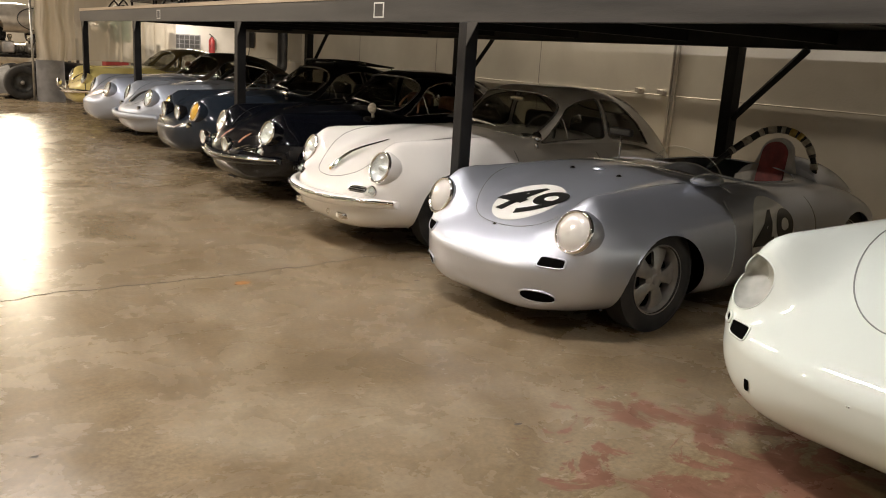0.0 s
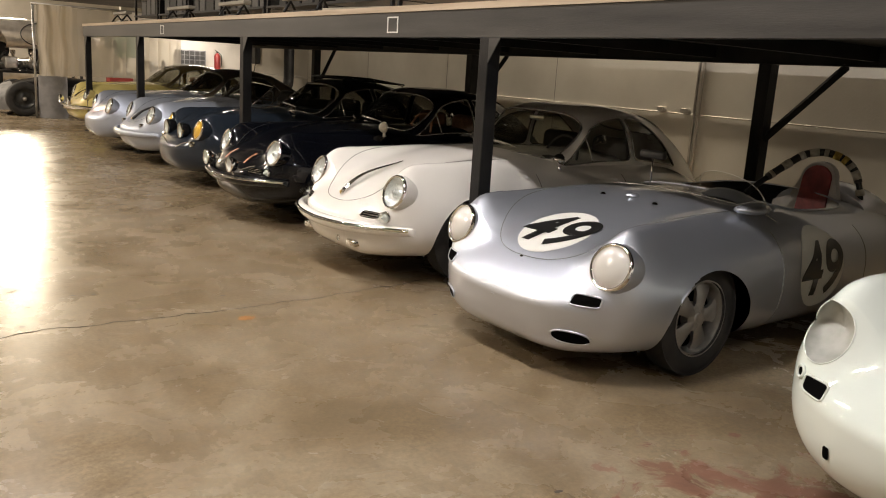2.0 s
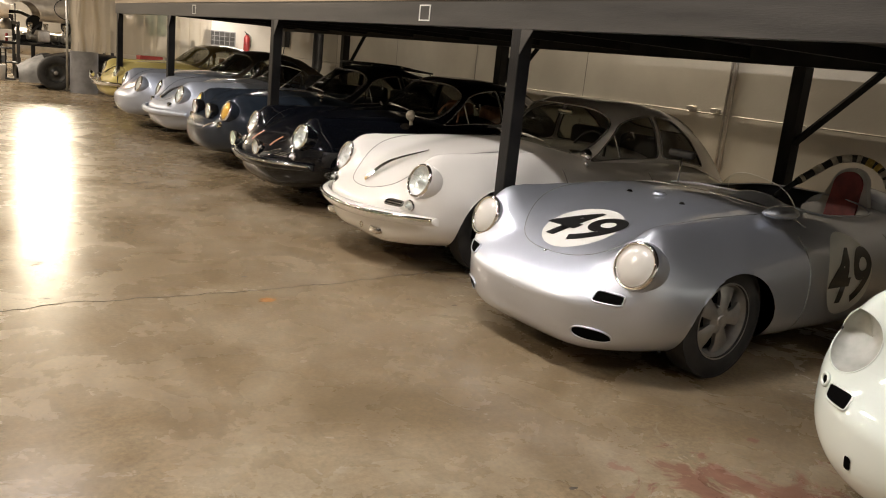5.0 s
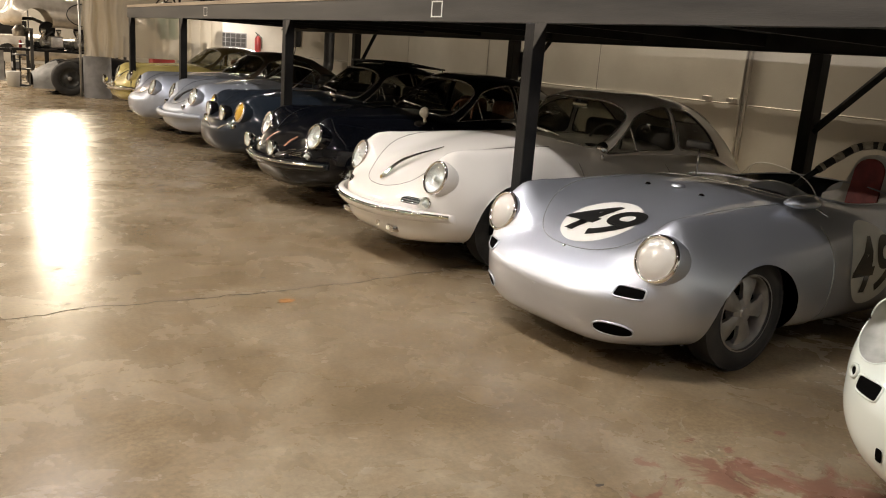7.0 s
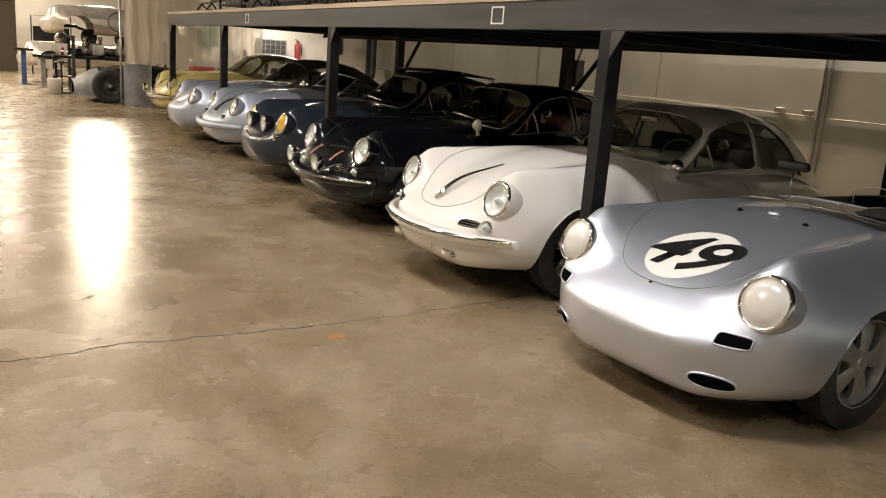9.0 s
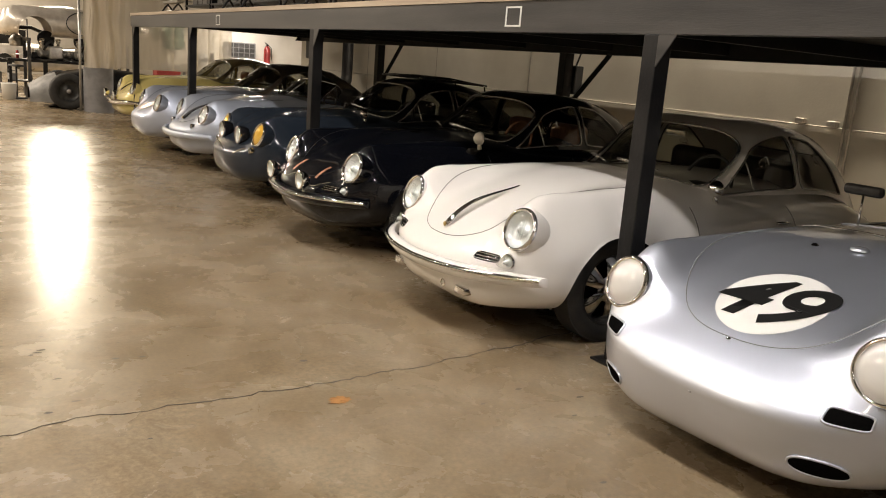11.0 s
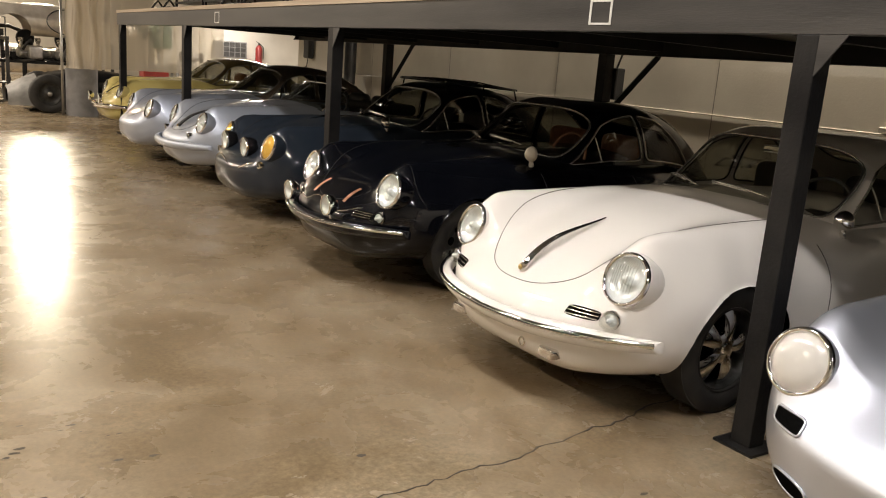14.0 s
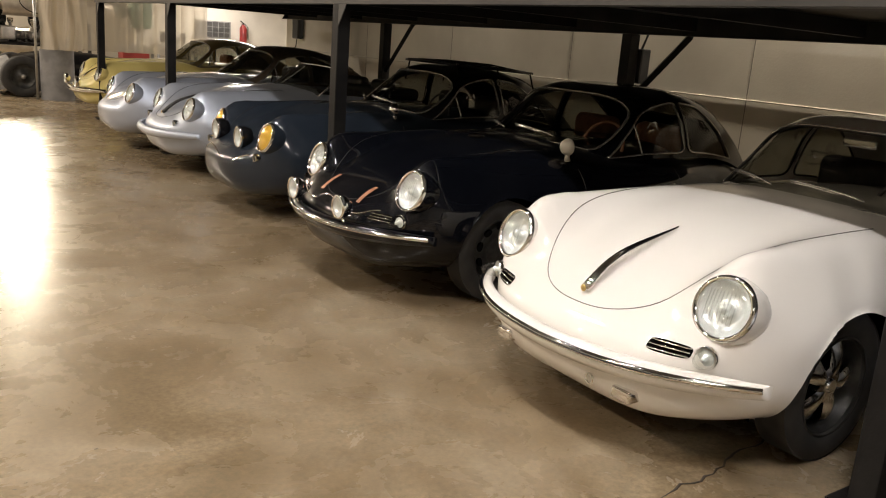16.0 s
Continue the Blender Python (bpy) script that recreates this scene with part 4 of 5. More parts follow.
put("wing_mirror", mesh(*lathe([(0.0, -0.17), (0.03, -0.15), (0.055, -0.08), (0.065, 0.0), (0.06, 0.05), (0.0, 0.055)], 24, "x")), SILVER, car, Matrix.Translation(p + Vector((0.1, 0, 0.035))) @ Matrix.Diagonal((1, 1.15, 0.6, 1)))
p = skin_point(1.08, 0.02, 0.004)
fc = put("filler_cap", mesh(*lathe([(0.0, 0.012), (0.03, 0.011), (0.04, 0.004), (0.042, -0.004)], 24, "z")), SILVER, car, Matrix.Translation(p))
for sy in (-1, 1):
    put("lid_pin", mesh(*lathe([(0.0, 0.012), (0.01, 0.01), (0.018, 0.0)], 14, "z")), CHROME, car, Matrix.Translation(skin_point(1.02, sy * 0.2, 0.002)))
put("cowl_seam", mesh(*tube([skin_point(1.40 + 0.12 * (y / 0.6) ** 2, y, 0.002) for y in [-0.66 + 1.32 * i / 30 for i in range(31)]], 0.004, 6)), CHROME, car)
put("nose_bolt", mesh(*lathe([(0.0, 0.008), (0.008, 0.006), (0.01, 0.0)], 12, "z")), CHROME, car, Matrix.Translation(skin_point(0.19, 0.0, 0.001)))
# roundels
lidfn = lambda a, b, o: skin_point(0.455 + b, -a, o)
put("roundel", disc_patch(lambda a, b: lidfn(0.222 * a, 0.222 * b, 0.003)), DECALW, car, label="white round number field")
put("race_number", number_mesh("49", 0.42, lambda a, b: lidfn(a, b, 0.006), 0.3, 0.022), DECALB, car, label="black number 49")
for side in (-1, 1):
    put("roundel", disc_patch(lambda a, b: side_point(1.82 + 0.235 * a, 0.585 + 0.235 * b, side, 0.004)), DECALW, car)
    put("race_number", number_mesh("49", 0.43, lambda a, b: side_point(1.82 - side * a, 0.585 + b, side, 0.008), 0.2, 0.018), DECALB, car)
    # slot and scoop are surface patches, their dark depth painted black
    put("nose_slot", mesh(*ellipse_patch(side * 0.545, 0.515, 0.068, 0.026, 6, off=0.004)), SHADE_BLACK, car)
    put("slot_edge", mesh(*patch_rim(side * 0.545, 0.515, 0.069, 0.027, 6, off=0.003, r=0.005)), SILVER, car)
    put("air_scoop", mesh(*ellipse_patch(side * 0.49, 0.315, 0.088, 0.032, 2.4, off=0.004)), SHADE_BLACK, car)
    put("scoop_edge", mesh(*patch_rim(side * 0.49, 0.315, 0.09, 0.034, 2.4, off=0.003, r=0.005)), SILVER, car)

# --- ivory coupe
car = CARS["ivory"] = new_car(2.855, 5.80, IVORY, "ivory coupe with bumper and chrome lid handle", yaw=-0.5, z=-0.02)
add_wheels(car, "five", CHROME, RIM_DARK, 0.02)
add_headlights(car, IVORY)
add_greenhouse(car, IVORY, CHROME)
add_interior(car, SEATBLACK, SEATBLACK)
add_shut_lines(car, 1.13, mat("grey_seam", (0.13, 0.12, 0.11), 0.7))
add_bumper(car, IVORY)
add_turn_signals(car, IVORY)
add_handle(car)
add_wipers(car)
add_valance_fittings(car)
add_door_handles(car)
add_mirror(car, Matrix.Translation(side_point(1.66, 0.84, -1, 0.02) + Vector((0, 0, 0.07))), CHROME)
put("interior_mirror", rounded_box(1.97, -0.09, 1.17, 1.99, 0.09, 1.215, 0.009), CHROME, car)

# --- navy coupe
car = CARS["navy"] = new_car(2.86, 7.95, NAVY, "dark navy coupe with chrome fog lamps and leather straps", yaw=0.5)
add_wheels(car, "steel", RIM_DARK, RIM_DARK)
add_headlights(car, NAVY)
add_greenhouse(car, NAVY, CHROME)
add_interior(car, TAN, TAN)
add_shut_lines(car)
add_bumper(car, NAVY)
add_turn_signals(car, NAVY)
add_wipers(car)
add_door_handles(car)
add_mirror(car, Matrix.Translation(skin_point(1.35, -0.62, 0.08)), mat("cream_mirror", (0.6, 0.56, 0.48), 0.3))
for y in (-0.31, 0.31):
    x = nose_at(y, 0.5)
    f = round_lamp("fog_lamp", car, pose(x - 0.12, y, 0.555), 0.068, LENSGLASS, "chrome fog lamp")
    put("reflector", mesh(*lathe([(0.062, -0.004), (0.045, 0.02), (0.0, 0.035)], 24, "x")), REFLECTOR, f)
    put("lamp_bracket", mesh(*tube([(0.03, 0, -0.06), (0.05, 0, -0.14)], 0.01, 8)), CHROME, f)
    V, F = grid(lambda u, v: skin_point(0.10 + 0.13 * u, y * 0.75 + v * 0.018, 0.007 + 0.03 * u * (1 - u)), [i / 8 for i in range(9)], [-1, -0.5, 0, 0.5, 1])
    put("leather_strap", mesh(V, F), TAN, car, label="tan leather lid strap")
put("lid_badge", disc_patch(lambda a, b: skin_point(1.12 + 0.045 * b, 0.075 * a, 0.007)), CHROME, car)
put("badge_wire", mesh(*tube([(nose_at(y, 0.52) - 0.02, y, 0.505 + 0.06 * math.cos(6 * y) ** 2) for y in [-0.5 + i / 30 for i in range(31)]], 0.004, 6)), CHROME, car)

# --- slate coupe
car = CARS["slate"] = new_car(2.936, 10.23, SLATE, "slate blue coupe with yellow headlights and a roof rack", yaw=-1.8)
add_wheels(car, "steel", RIM_DARK, RIM_DARK)
add_headlights(car, SLATE, "amber")
add_greenhouse(car, BLACKPAINT, CHROME)
add_interior(car, SEATBLACK, SEATBLACK)
add_shut_lines(car)
add_wipers(car)
add_mirror(car, Matrix.Translation(skin_point(1.35, -0.62, 0.08)), CHROME)
for y in (-0.28, 0.30):
    f = round_lamp("driving_lamp", car, Matrix.Translation(skin_point(0.16, y, 0.075)), 0.085, LENSGLASS, "round driving lamp with black shell")
    put("reflector", mesh(*lathe([(0.078, -0.004), (0.05, 0.03), (0.0, 0.045)], 24, "x")), REFLECTOR, f)
    put("lamp_shell", mesh(*lathe([(0.088, 0.004), (0.09, 0.05), (0.075, 0.10), (0.0, 0.13)], 28, "x")), BLACKPAINT, f)
put("nose_wire", mesh(*tube([(nose_at(y, 0.5) - 0.012, y, 0.50 + 0.05 * math.sin(9 * y + 0.6)) for y in [-0.55 + 1.1 * i / 40 for i in range(41)]], 0.005, 6)), CHROME, car)
for side in (-1, 1):
    round_lamp("small_lamp", car, pose(nose_at(0.6, 0.53) - 0.02, side * 0.6, 0.53), 0.03, LENSGLASS)
rk = put("roof_rack", mesh(*tube([(2.05, -0.42, 1.345), (2.0, 0, 1.36), (2.05, 0.42, 1.345), (3.0, 0.40, 1.30), (3.05, 0, 1.31), (3.0, -0.40, 1.30)], 0.012, 8, closed=True)), BLACKPAINT, car, label="black tubular roof rack")
for k in range(8):
    yy = -0.35 + 0.1 * k
    put("rack_slat", mesh(*tube([(2.03, yy, 1.352), (2.5, yy, 1.36), (3.0, yy, 1.30)], 0.010, 6)), BLACKPAINT, rk)
for s, z in ((2.1, 1.345), (2.55, 1.345), (2.95, 1.295)):
    put("rack_bar", mesh(*tube([(s, -0.44, z), (s, 0, z + 0.012), (s, 0.44, z)], 0.009, 6)), CHROME, rk)
    for side in (-1, 1):
        put("rack_foot", mesh(*tube([(s, side * 0.43, z), (s, side * 0.5, 1.15)], 0.009, 6)), BLACKPAINT, rk)


def roadster_screen(car, edge):
    """Low raked windscreen of an open car with a dark tonneau."""
    f = lambda u, v: (1.40 + 0.34 * v + 0.24 * (u / 0.62) ** 2, u * (1 - 0.10 * v), 0.915 + 0.27 * v - 0.05 * (u / 0.62) ** 4)
    us = [-0.62 + 1.24 * i / 30 for i in range(31)]
    w = put("windscreen", mesh(*grid(f, us, [j / 6 for j in range(7)])), GLASS, car)
    put("windscreen_frame", mesh(*tube([f(us[0], 0)] + [f(u, 1) for u in us] + [f(us[-1], 0)], 0.010, 8)), edge, w)
    put("windscreen_foot", mesh(*tube([f(u, 0) for u in us], 0.010, 8)), edge, w)


# --- pale silver-blue roadster
car = CARS["ice"] = new_car(2.982, 12.37, ICE, "pale silver blue roadster with a body-coloured bumper", yaw=-1, cockpit=cockpit)
add_wheels(car, "steel", RIM_DARK, RIM_DARK)
add_headlights(car, ICE)
add_shut_lines(car)
add_bumper(car, ICE, False)
roadster_screen(car, CHROME)
add_interior(car, SEATBLACK, SEATBLACK)
# black tub: cockpit shade painted in, as on the silver racer
put("cockpit_tub", mesh(*lathe([(0.0, 0.3), (0.5, 0.3), (0.56, 0.5), (0.56, 0.78)], 40, "z")), SHADE_BLACK, car, pose(2.15, 0, 0) @ Matrix.Diagonal((0.87, 1.03, 1, 1)))
put("folded_hood", rounded_box(2.5, -0.6, 0.84, 2.95, 0.6, 0.98, 0.06), SEATBLACK, car)
add_handle(car, 0.14, 0.7, SEATBLACK)
for y in (-0.5, 0.5):
    round_lamp("small_lamp", car, pose(nose_at(y, 0.54) - 0.02, y, 0.54), 0.028, LENSGLASS)

# --- silver-blue car without bumpers
car = CARS["smooth"] = new_car(2.867, 14.18, BLUESILVER, "silver blue car with brown top and no bumpers", yaw=-2.2)
add_wheels(car, "steel", RIM_DARK, RIM_DARK)
add_headlights(car, BLUESILVER)
FABRIC = vary(mat("brown_fabric_top", (0.06, 0.045, 0.03), 0.8), (0.045, 0.033, 0.022), (0.08, 0.06, 0.04), 30, bump=0.2)
add_greenhouse(car, FABRIC, CHROME)
add_interior(car, SEATBLACK, SEATBLACK)
add_shut_lines(car)

# --- yellow coupe
car = CARS["yellow"] = new_car(3.223, 17.67, YELLOW, "pale yellow coupe with chrome lamps on its bumper", yaw=0)
add_wheels(car, "steel", RIM_DARK, RIM_DARK)
add_headlights(car, YELLOW)
# yellow roof darkened to bronze: painted shade
add_greenhouse(car, SHADED_YELLOW, CHROME)
add_interior(car, TAN, SEATBLACK)
add_shut_lines(car)
add_bumper(car, CHROME, False)
add_handle(car)
for y in (-0.42, 0.42):
    f = round_lamp("fog_lamp", car, pose(nose_at(y, 0.5) - 0.14, y, 0.54), 0.08, LENSGLASS, "chrome fog lamp")
    put("reflector", mesh(*lathe([(0.074, -0.004), (0.05, 0.02), (0.0, 0.035)], 24, "x")), REFLECTOR, f)

# ---- mezzanine details ----
WPAINT = mat("white_paint_line", (0.6, 0.6, 0.57), 0.6)
for yy in (5.94, 12.05):
    for a, b, c, d in ((-0.08, -0.06, 0.08, -0.05), (-0.08, 0.05, 0.08, 0.06), (-0.08, -0.05, -0.066, 0.05), (0.066, -0.05, 0.08, 0.05)):
        put("painted_square", box(FX - 0.053, yy + a, 1.83 + b, FX - 0.0501, yy + c, 1.83 + d), WPAINT, mez)

# ---- wall fittings ----
CONDUIT = vary(mat("painted_conduit", (0.4, 0.37, 0.32), 0.5, 0.3), (0.33, 0.31, 0.27), (0.45, 0.42, 0.37), 6)
for yy in (5.96, 6.02):
    tagged(put("conduit", mesh(*tube([(XW - 0.016, yy, 0.2), (XW - 0.016, yy, 3.4)], 0.014, 8)), CONDUIT), "painted steel conduit fixed to the wall", "conduit", "wall conduits")
for yy in (6.12, 6.44):
    t = thing("socket_box", pose(XW - 0.03, yy, 1.26), "grey wall socket box", "socket", "wall sockets")
    put("housing", box(-0.03, -0.045, -0.025, 0.03, 0.045, 0.025, 0.008), CONDUIT, t)
    put("cover_plate", box(-0.036, -0.04, -0.02, -0.031, 0.04, 0.02), CONDUIT, t)
tagged(put("conduit", mesh(*tube([(XW - 0.012, -4, 1.225), (XW - 0.012, YC - 0.2, 1.225)], 0.008, 6)), CONDUIT), "thin painted conduit along the wall", "conduit", "wall conduits")
for yy in (1.0, 3.4, 8.2, 10.6, 13.0, 15.4):
    tagged(put("wall_joint", box(XW - 0.004, yy, 0, XW - 0.001, yy + 0.008, ZC), mat("joint", (0.2, 0.19, 0.17), 0.8)), "dark joint between wall panels", "joint", kind="structure")
tagged(put("exhaust_duct", mesh(*tube([(6.95, 15.75, 4.8), (6.95, 15.75, 1.2), (6.93, 15.72, 1.08), (6.86, 15.66, 1.0), (6.72, 15.58, 0.98)], 0.10, 16)), STEEL), "black extraction duct hanging beside the wall", "duct")
t = thing("wall_device", pose(6.612, 9.1, 1.45), "dark electrical box on the rear mezzanine post", "electrical box")
put("housing", box(0, -0.11, -0.16, 0.12, 0.11, 0.16, 0.01), STEEL, t)
put("cable", mesh(*tube([(0.05, -0.05, 0.16), (0.06, -0.1, 0.3), (0.05, -0.04, 0.38)], 0.012, 6)), TRIM, t)

# ---- floor marks ----
CRACK = mat("crack_dirt", (0.045, 0.035, 0.025), 0.9)
rng = random.Random(4)
pts, x = [], -3.0
while x < 3.9:
    pts.append((x, 4.98 + 0.075 * (x - 0.3) + 0.04 * math.sin(2.1 * x) + 0.03 * noise.noise((x * 3, 1, 0)) * 2 + 0.012 * rng.uniform(-1, 1), 0.0005))
    x += 0.045
tagged(put("floor_crack", mesh(*tube(pts, [0.0025 + 0.0035 * rng.random() for p in pts], 6, flat=0.3)), CRACK), "long dark hairline crack across the floor", "crack", kind="structure")
RUST = mat("orange_stain", (0.42, 0.2, 0.06), 0.5)
tagged(put("floor_stain", disc_patch(lambda a, b: Vector((1.89 + 0.05 * a * (1 + 0.9 * noise.noise((3 * a, 3 * b, 2))), 4.86 + 0.035 * b * (1 + 0.9 * noise.noise((3 * b, 3 * a, 5))), 0.0015))), RUST), "small orange stain on the floor", "stain", kind="structure")
V, F = [], []
for k in range(46):
    px, py, r = rng.uniform(0.2, 3.0), rng.uniform(1.0, 13.0), rng.uniform(0.004, 0.012)
    if k > 26:
        px, py = rng.gauss(0.85, 0.16), rng.gauss(5.8, 0.25)
    n = 7
    o = len(V)
    V += [(px + r * 2.2 * math.cos(6.283 * i / n) * rng.uniform(0.5, 1.2), py + r * math.sin(6.283 * i / n) * rng.uniform(0.5, 1.2), 0.0008) for i in range(n)]
    F.append(tuple(range(o, o + n)))
tagged(put("floor_chips", mesh(V, F, smooth=False), CRACK), "small dark chips and pits in the floor", "floor chips", kind="stuff")

# ---- workshop behind the row ----
GREEN = vary(mat("green_machine_paint", (0.03, 0.10, 0.06), 0.45), (0.02, 0.07, 0.04), (0.05, 0.14, 0.08), 6)
REDP = vary(mat("red_enamel", (0.25, 0.02, 0.02), 0.4), (0.18, 0.015, 0.015), (0.3, 0.03, 0.025), 5)
GREYC = vary(mat("grey_cabinet", (0.2, 0.2, 0.2), 0.5), (0.15, 0.15, 0.15), (0.25, 0.25, 0.24), 6)
BLUEP = mat("blue_enamel", (0.03, 0.06, 0.16), 0.4)
BAREALU = vary(mat("bare_body_metal", (0.62, 0.58, 0.52), 0.3, 0.6), (0.52, 0.48, 0.42), (0.7, 0.66, 0.6), 5, rough=(0.22, 0.4))
GREYCOVER = vary(mat("grey_vinyl_cover", (0.16, 0.16, 0.17), 0.45), (0.17, 0.17, 0.18), (0.26, 0.26, 0.27), 5)
CURTAIN = glassy("clear_vinyl_strips", (0.86, 0.82, 0.74), 0.2)
cn, ck = CURTAIN.node_tree.nodes, CURTAIN.node_tree.links
milk, both = cn.new("ShaderNodeBsdfDiffuse"), cn.new("ShaderNodeMixShader")
milk.inputs["Color"].default_value = (0.85, 0.81, 0.74, 1)
both.inputs[0].default_value = 0.42
ck.new(cn["Mix Shader"].outputs[0], both.inputs[1])
ck.new(milk.outputs[0], both.inputs[2])
ck.new(both.outputs[0], cn["Material Output"].inputs["Surface"])
GALV = vary(mat("galvanised_tube", (0.45, 0.45, 0.44), 0.4, 0.9), (0.38, 0.38, 0.37), (0.5, 0.5, 0.49), 8)

tagged(put("wall_bay_end", box(5.9, 24.6, 0, XB, 24.8, ZC), WALL), "bright off-white wall of the workshop bay", "wall", kind="structure")

tagged(put("loft", box(4.0, 20.3, 2.7, XB, 24.59, ZC - 0.01), CEIL), "dark closed loft above the workshop bay", "loft", kind="structure")
for k in range(7):
    tagged(put("loft_pipe", mesh(*tube([(4.15 + 0.22 * k, 20.22, 2.72), (4.15 + 0.22 * k, 20.22, 4.9)], 0.07, 12)), GREYSTEEL), "grey vertical pipe on the loft front", "pipe", "loft pipes")
# strip curtain
sc = thing("strip_curtain", pose(0, 0, 0), "clear vinyl strip curtain with a grey foot panel", "curtain")
for k in range(12):
    x0 = 3.1 + 0.25 * k
    V, F = grid(lambda u, v: (x0 + 0.29 * u, 20.0 + 0.02 * (k % 2) + 0.035 * math.sin(3.1 * u + 0.4 * v + k), 0.92 + v * 1.43), [i / 6 for i in range(7)], [j / 6 for j in range(7)])
    put("strip", mesh(V, F), CURTAIN, sc)
for k in range(7):
    x0 = 3.08 + 0.09 * k
    V, F = grid(lambda u, v: (x0 + 0.16 * u + 0.02 * math.sin(9 * v + k), 19.93 - 0.02 * (k % 3) + 0.04 * math.sin(5 * u + 0.6 * v + 2 * k), 0.9 + v * 1.47), [i / 8 for i in range(9)], [j / 8 for j in range(9)])
    put("strip", mesh(V, F), CURTAIN, sc)
put("curtain_rail", mesh(*tube([(3.0, 20.0, 2.38), (6.2, 20.0, 2.38)], 0.025, 8)), GALV, sc)
V, F = grid(lambda u, v: (3.38 + 0.29 * math.sin(u), 19.98 + 0.12 - 0.22 * math.cos(u), v), [-1.55 + 3.1 * i / 16 for i in range(17)], [0.0, 0.3, 0.6, 0.9])
put("foot_panel", mesh(V, F), GREYCOVER, sc)
put("rail_post", mesh(*tube([(3.03, 20.05, 0), (3.03, 20.05, 2.38)], 0.025, 8)), GALV, sc)

# black racer with a tall wheel
rc = thing("racing_car", pose(2.2, 21.2, 0), "low black racing car with a grey nose cover", "car")
prof_top = spline([(0, 0.42), (0.3, 0.62), (0.8, 0.78), (1.4, 0.86), (2.2, 0.8), (3.4, 0.6)])
V, F = grid(lambda s, v: (s, 0.72 * math.sin(v) * (0.62 + 0.38 * min(1, s / 0.8)), 0.13 + (prof_top(s) - 0.13) * max(math.cos(v), 0) ** 0.5), [0.0, 0.1, 0.2, 0.4, 0.6, 0.8, 1.0, 1.3, 1.6, 2.0, 2.5, 3.0, 3.4], [-1.57 + 3.14 * i / 28 for i in range(29)])
put("body", mesh(V, F), BLACKPAINT, rc)
V, F = grid(lambda s, v: (s - 0.02, 0.745 * math.sin(v) * (0.62 + 0.38 * min(1, max(s, 0) / 0.8)), 0.10 + (prof_top(max(s, 0)) - 0.08) * max(math.cos(v), 0) ** 0.5), [-0.02, 0.1, 0.2, 0.35, 0.5], [-1.57 + 3.14 * i / 28 for i in range(29)])
put("nose_cover", mesh(V, F), GREYC, rc)
for ax in (0.66, 2.7):
    for side in (-1, 1):
        w = put("wheel", mesh(*lathe([(0.0, -0.06), (0.05, -0.07), (0.07, -0.03), (0.2, -0.02), (0.22, -0.06), (0.23, 0.1)], 32)), RIM_DARK, rc, pose(ax, side * 0.70, 0.37) if side < 0 else pose(ax, side * 0.70, 0.37, 0, 0, 180))
        put("tyre", mesh(*lathe([(0.22, -0.09), (0.26, -0.11), (0.34, -0.11), (0.37, -0.07), (0.37, 0.07), (0.34, 0.11), (0.22, 0.1)], 44)), RUBBER, w)
        put("hub", mesh(*lathe([(0.0, -0.1), (0.03, -0.1), (0.045, -0.07), (0.045, -0.02)], 16)), ALU, w)

# stripped shells on stands
SHELL_MESH = body_mesh(cockpit)


def stand(x, y, z, label):
    t = thing("body_stand", pose(x, y, 0), label, "stand", "body stands")
    for sx in (0.7, 2.9):
        put("crossbar", box(sx - 0.04, -0.6, z - 0.08, sx + 0.04, 0.6, z, 0.005), GREYSTEEL, t)
        for sy in (-0.55, 0.55):
            put("leg", box(sx - 0.035, sy - 0.035, 0, sx + 0.035, sy + 0.035, z - 0.081, 0.004), GREYSTEEL, t)
    put("side_rail", box(0.74, -0.03, z - 0.5, 2.86, 0.03, z - 0.42), GREYSTEEL, t)
    return t


sh = thing("body_shell", pose(1.75, 24.2, 1.22), "bare silver metal car shell raised on a stand", "car body", "bare car shells")
put("body", SHELL_MESH, BAREALU, sh)
put("door_panel", mesh(*grid(lambda u, v: side_point(1.45 + 0.85 * u, 0.3 + 0.5 * v, -1, 0.012), [i / 10 for i in range(11)], [j / 8 for j in range(9)])), BAREALU, sh)
ring = [side_point(1.9 + 0.42 * math.cos(a), 0.56 + 0.27 * math.sin(a), -1, 0.02) for a in [2 * math.pi * i / 40 for i in range(40)]]
put("door_seal", mesh(*tube(ring, 0.012, 6, closed=True)), TRIM, sh)
stand(1.75, 24.2, 1.38, "grey steel stand under a bare car shell")
sh2 = thing("body_shell", pose(1.35, 27.6, 0.25), "bare silver metal car shell on a low dolly", "car body", "bare car shells")
put("body", SHELL_MESH, BAREALU, sh2)
stand(1.35, 27.6, 0.41, "low grey steel dolly under a bare car shell")


def pedestal(x, y, z, material, label):
    t = thing("stand_post", pose(x, y, 0), label, "stand", "workshop pedestals")
    put("column", box(-0.06, -0.06, 0.02, 0.06, 0.06, z - 0.03, 0.006), material, t)
    put("foot", box(-0.16, -0.16, 0, 0.16, 0.16, 0.02), material, t)
    put("head", box(-0.24, -0.12, z - 0.03, 0.24, 0.12, z + 0.03, 0.008), STEEL, t)


pedestal(1.45, 26.0, 0.92, BLUEP, "blue steel pedestal on the workshop floor")
pedestal(1.85, 25.0, 0.8, GREYC, "grey steel pedestal on the workshop floor")

st = thing("work_stool", pose(2.12, 23.1, 0), "round work stool on a single black leg", "stool")
put("seat", mesh(*lathe([(0.0, 0.76), (0.15, 0.76), (0.17, 0.74), (0.17, 0.72), (0.0, 0.72)], 28, "z")), SEATBLACK, st)
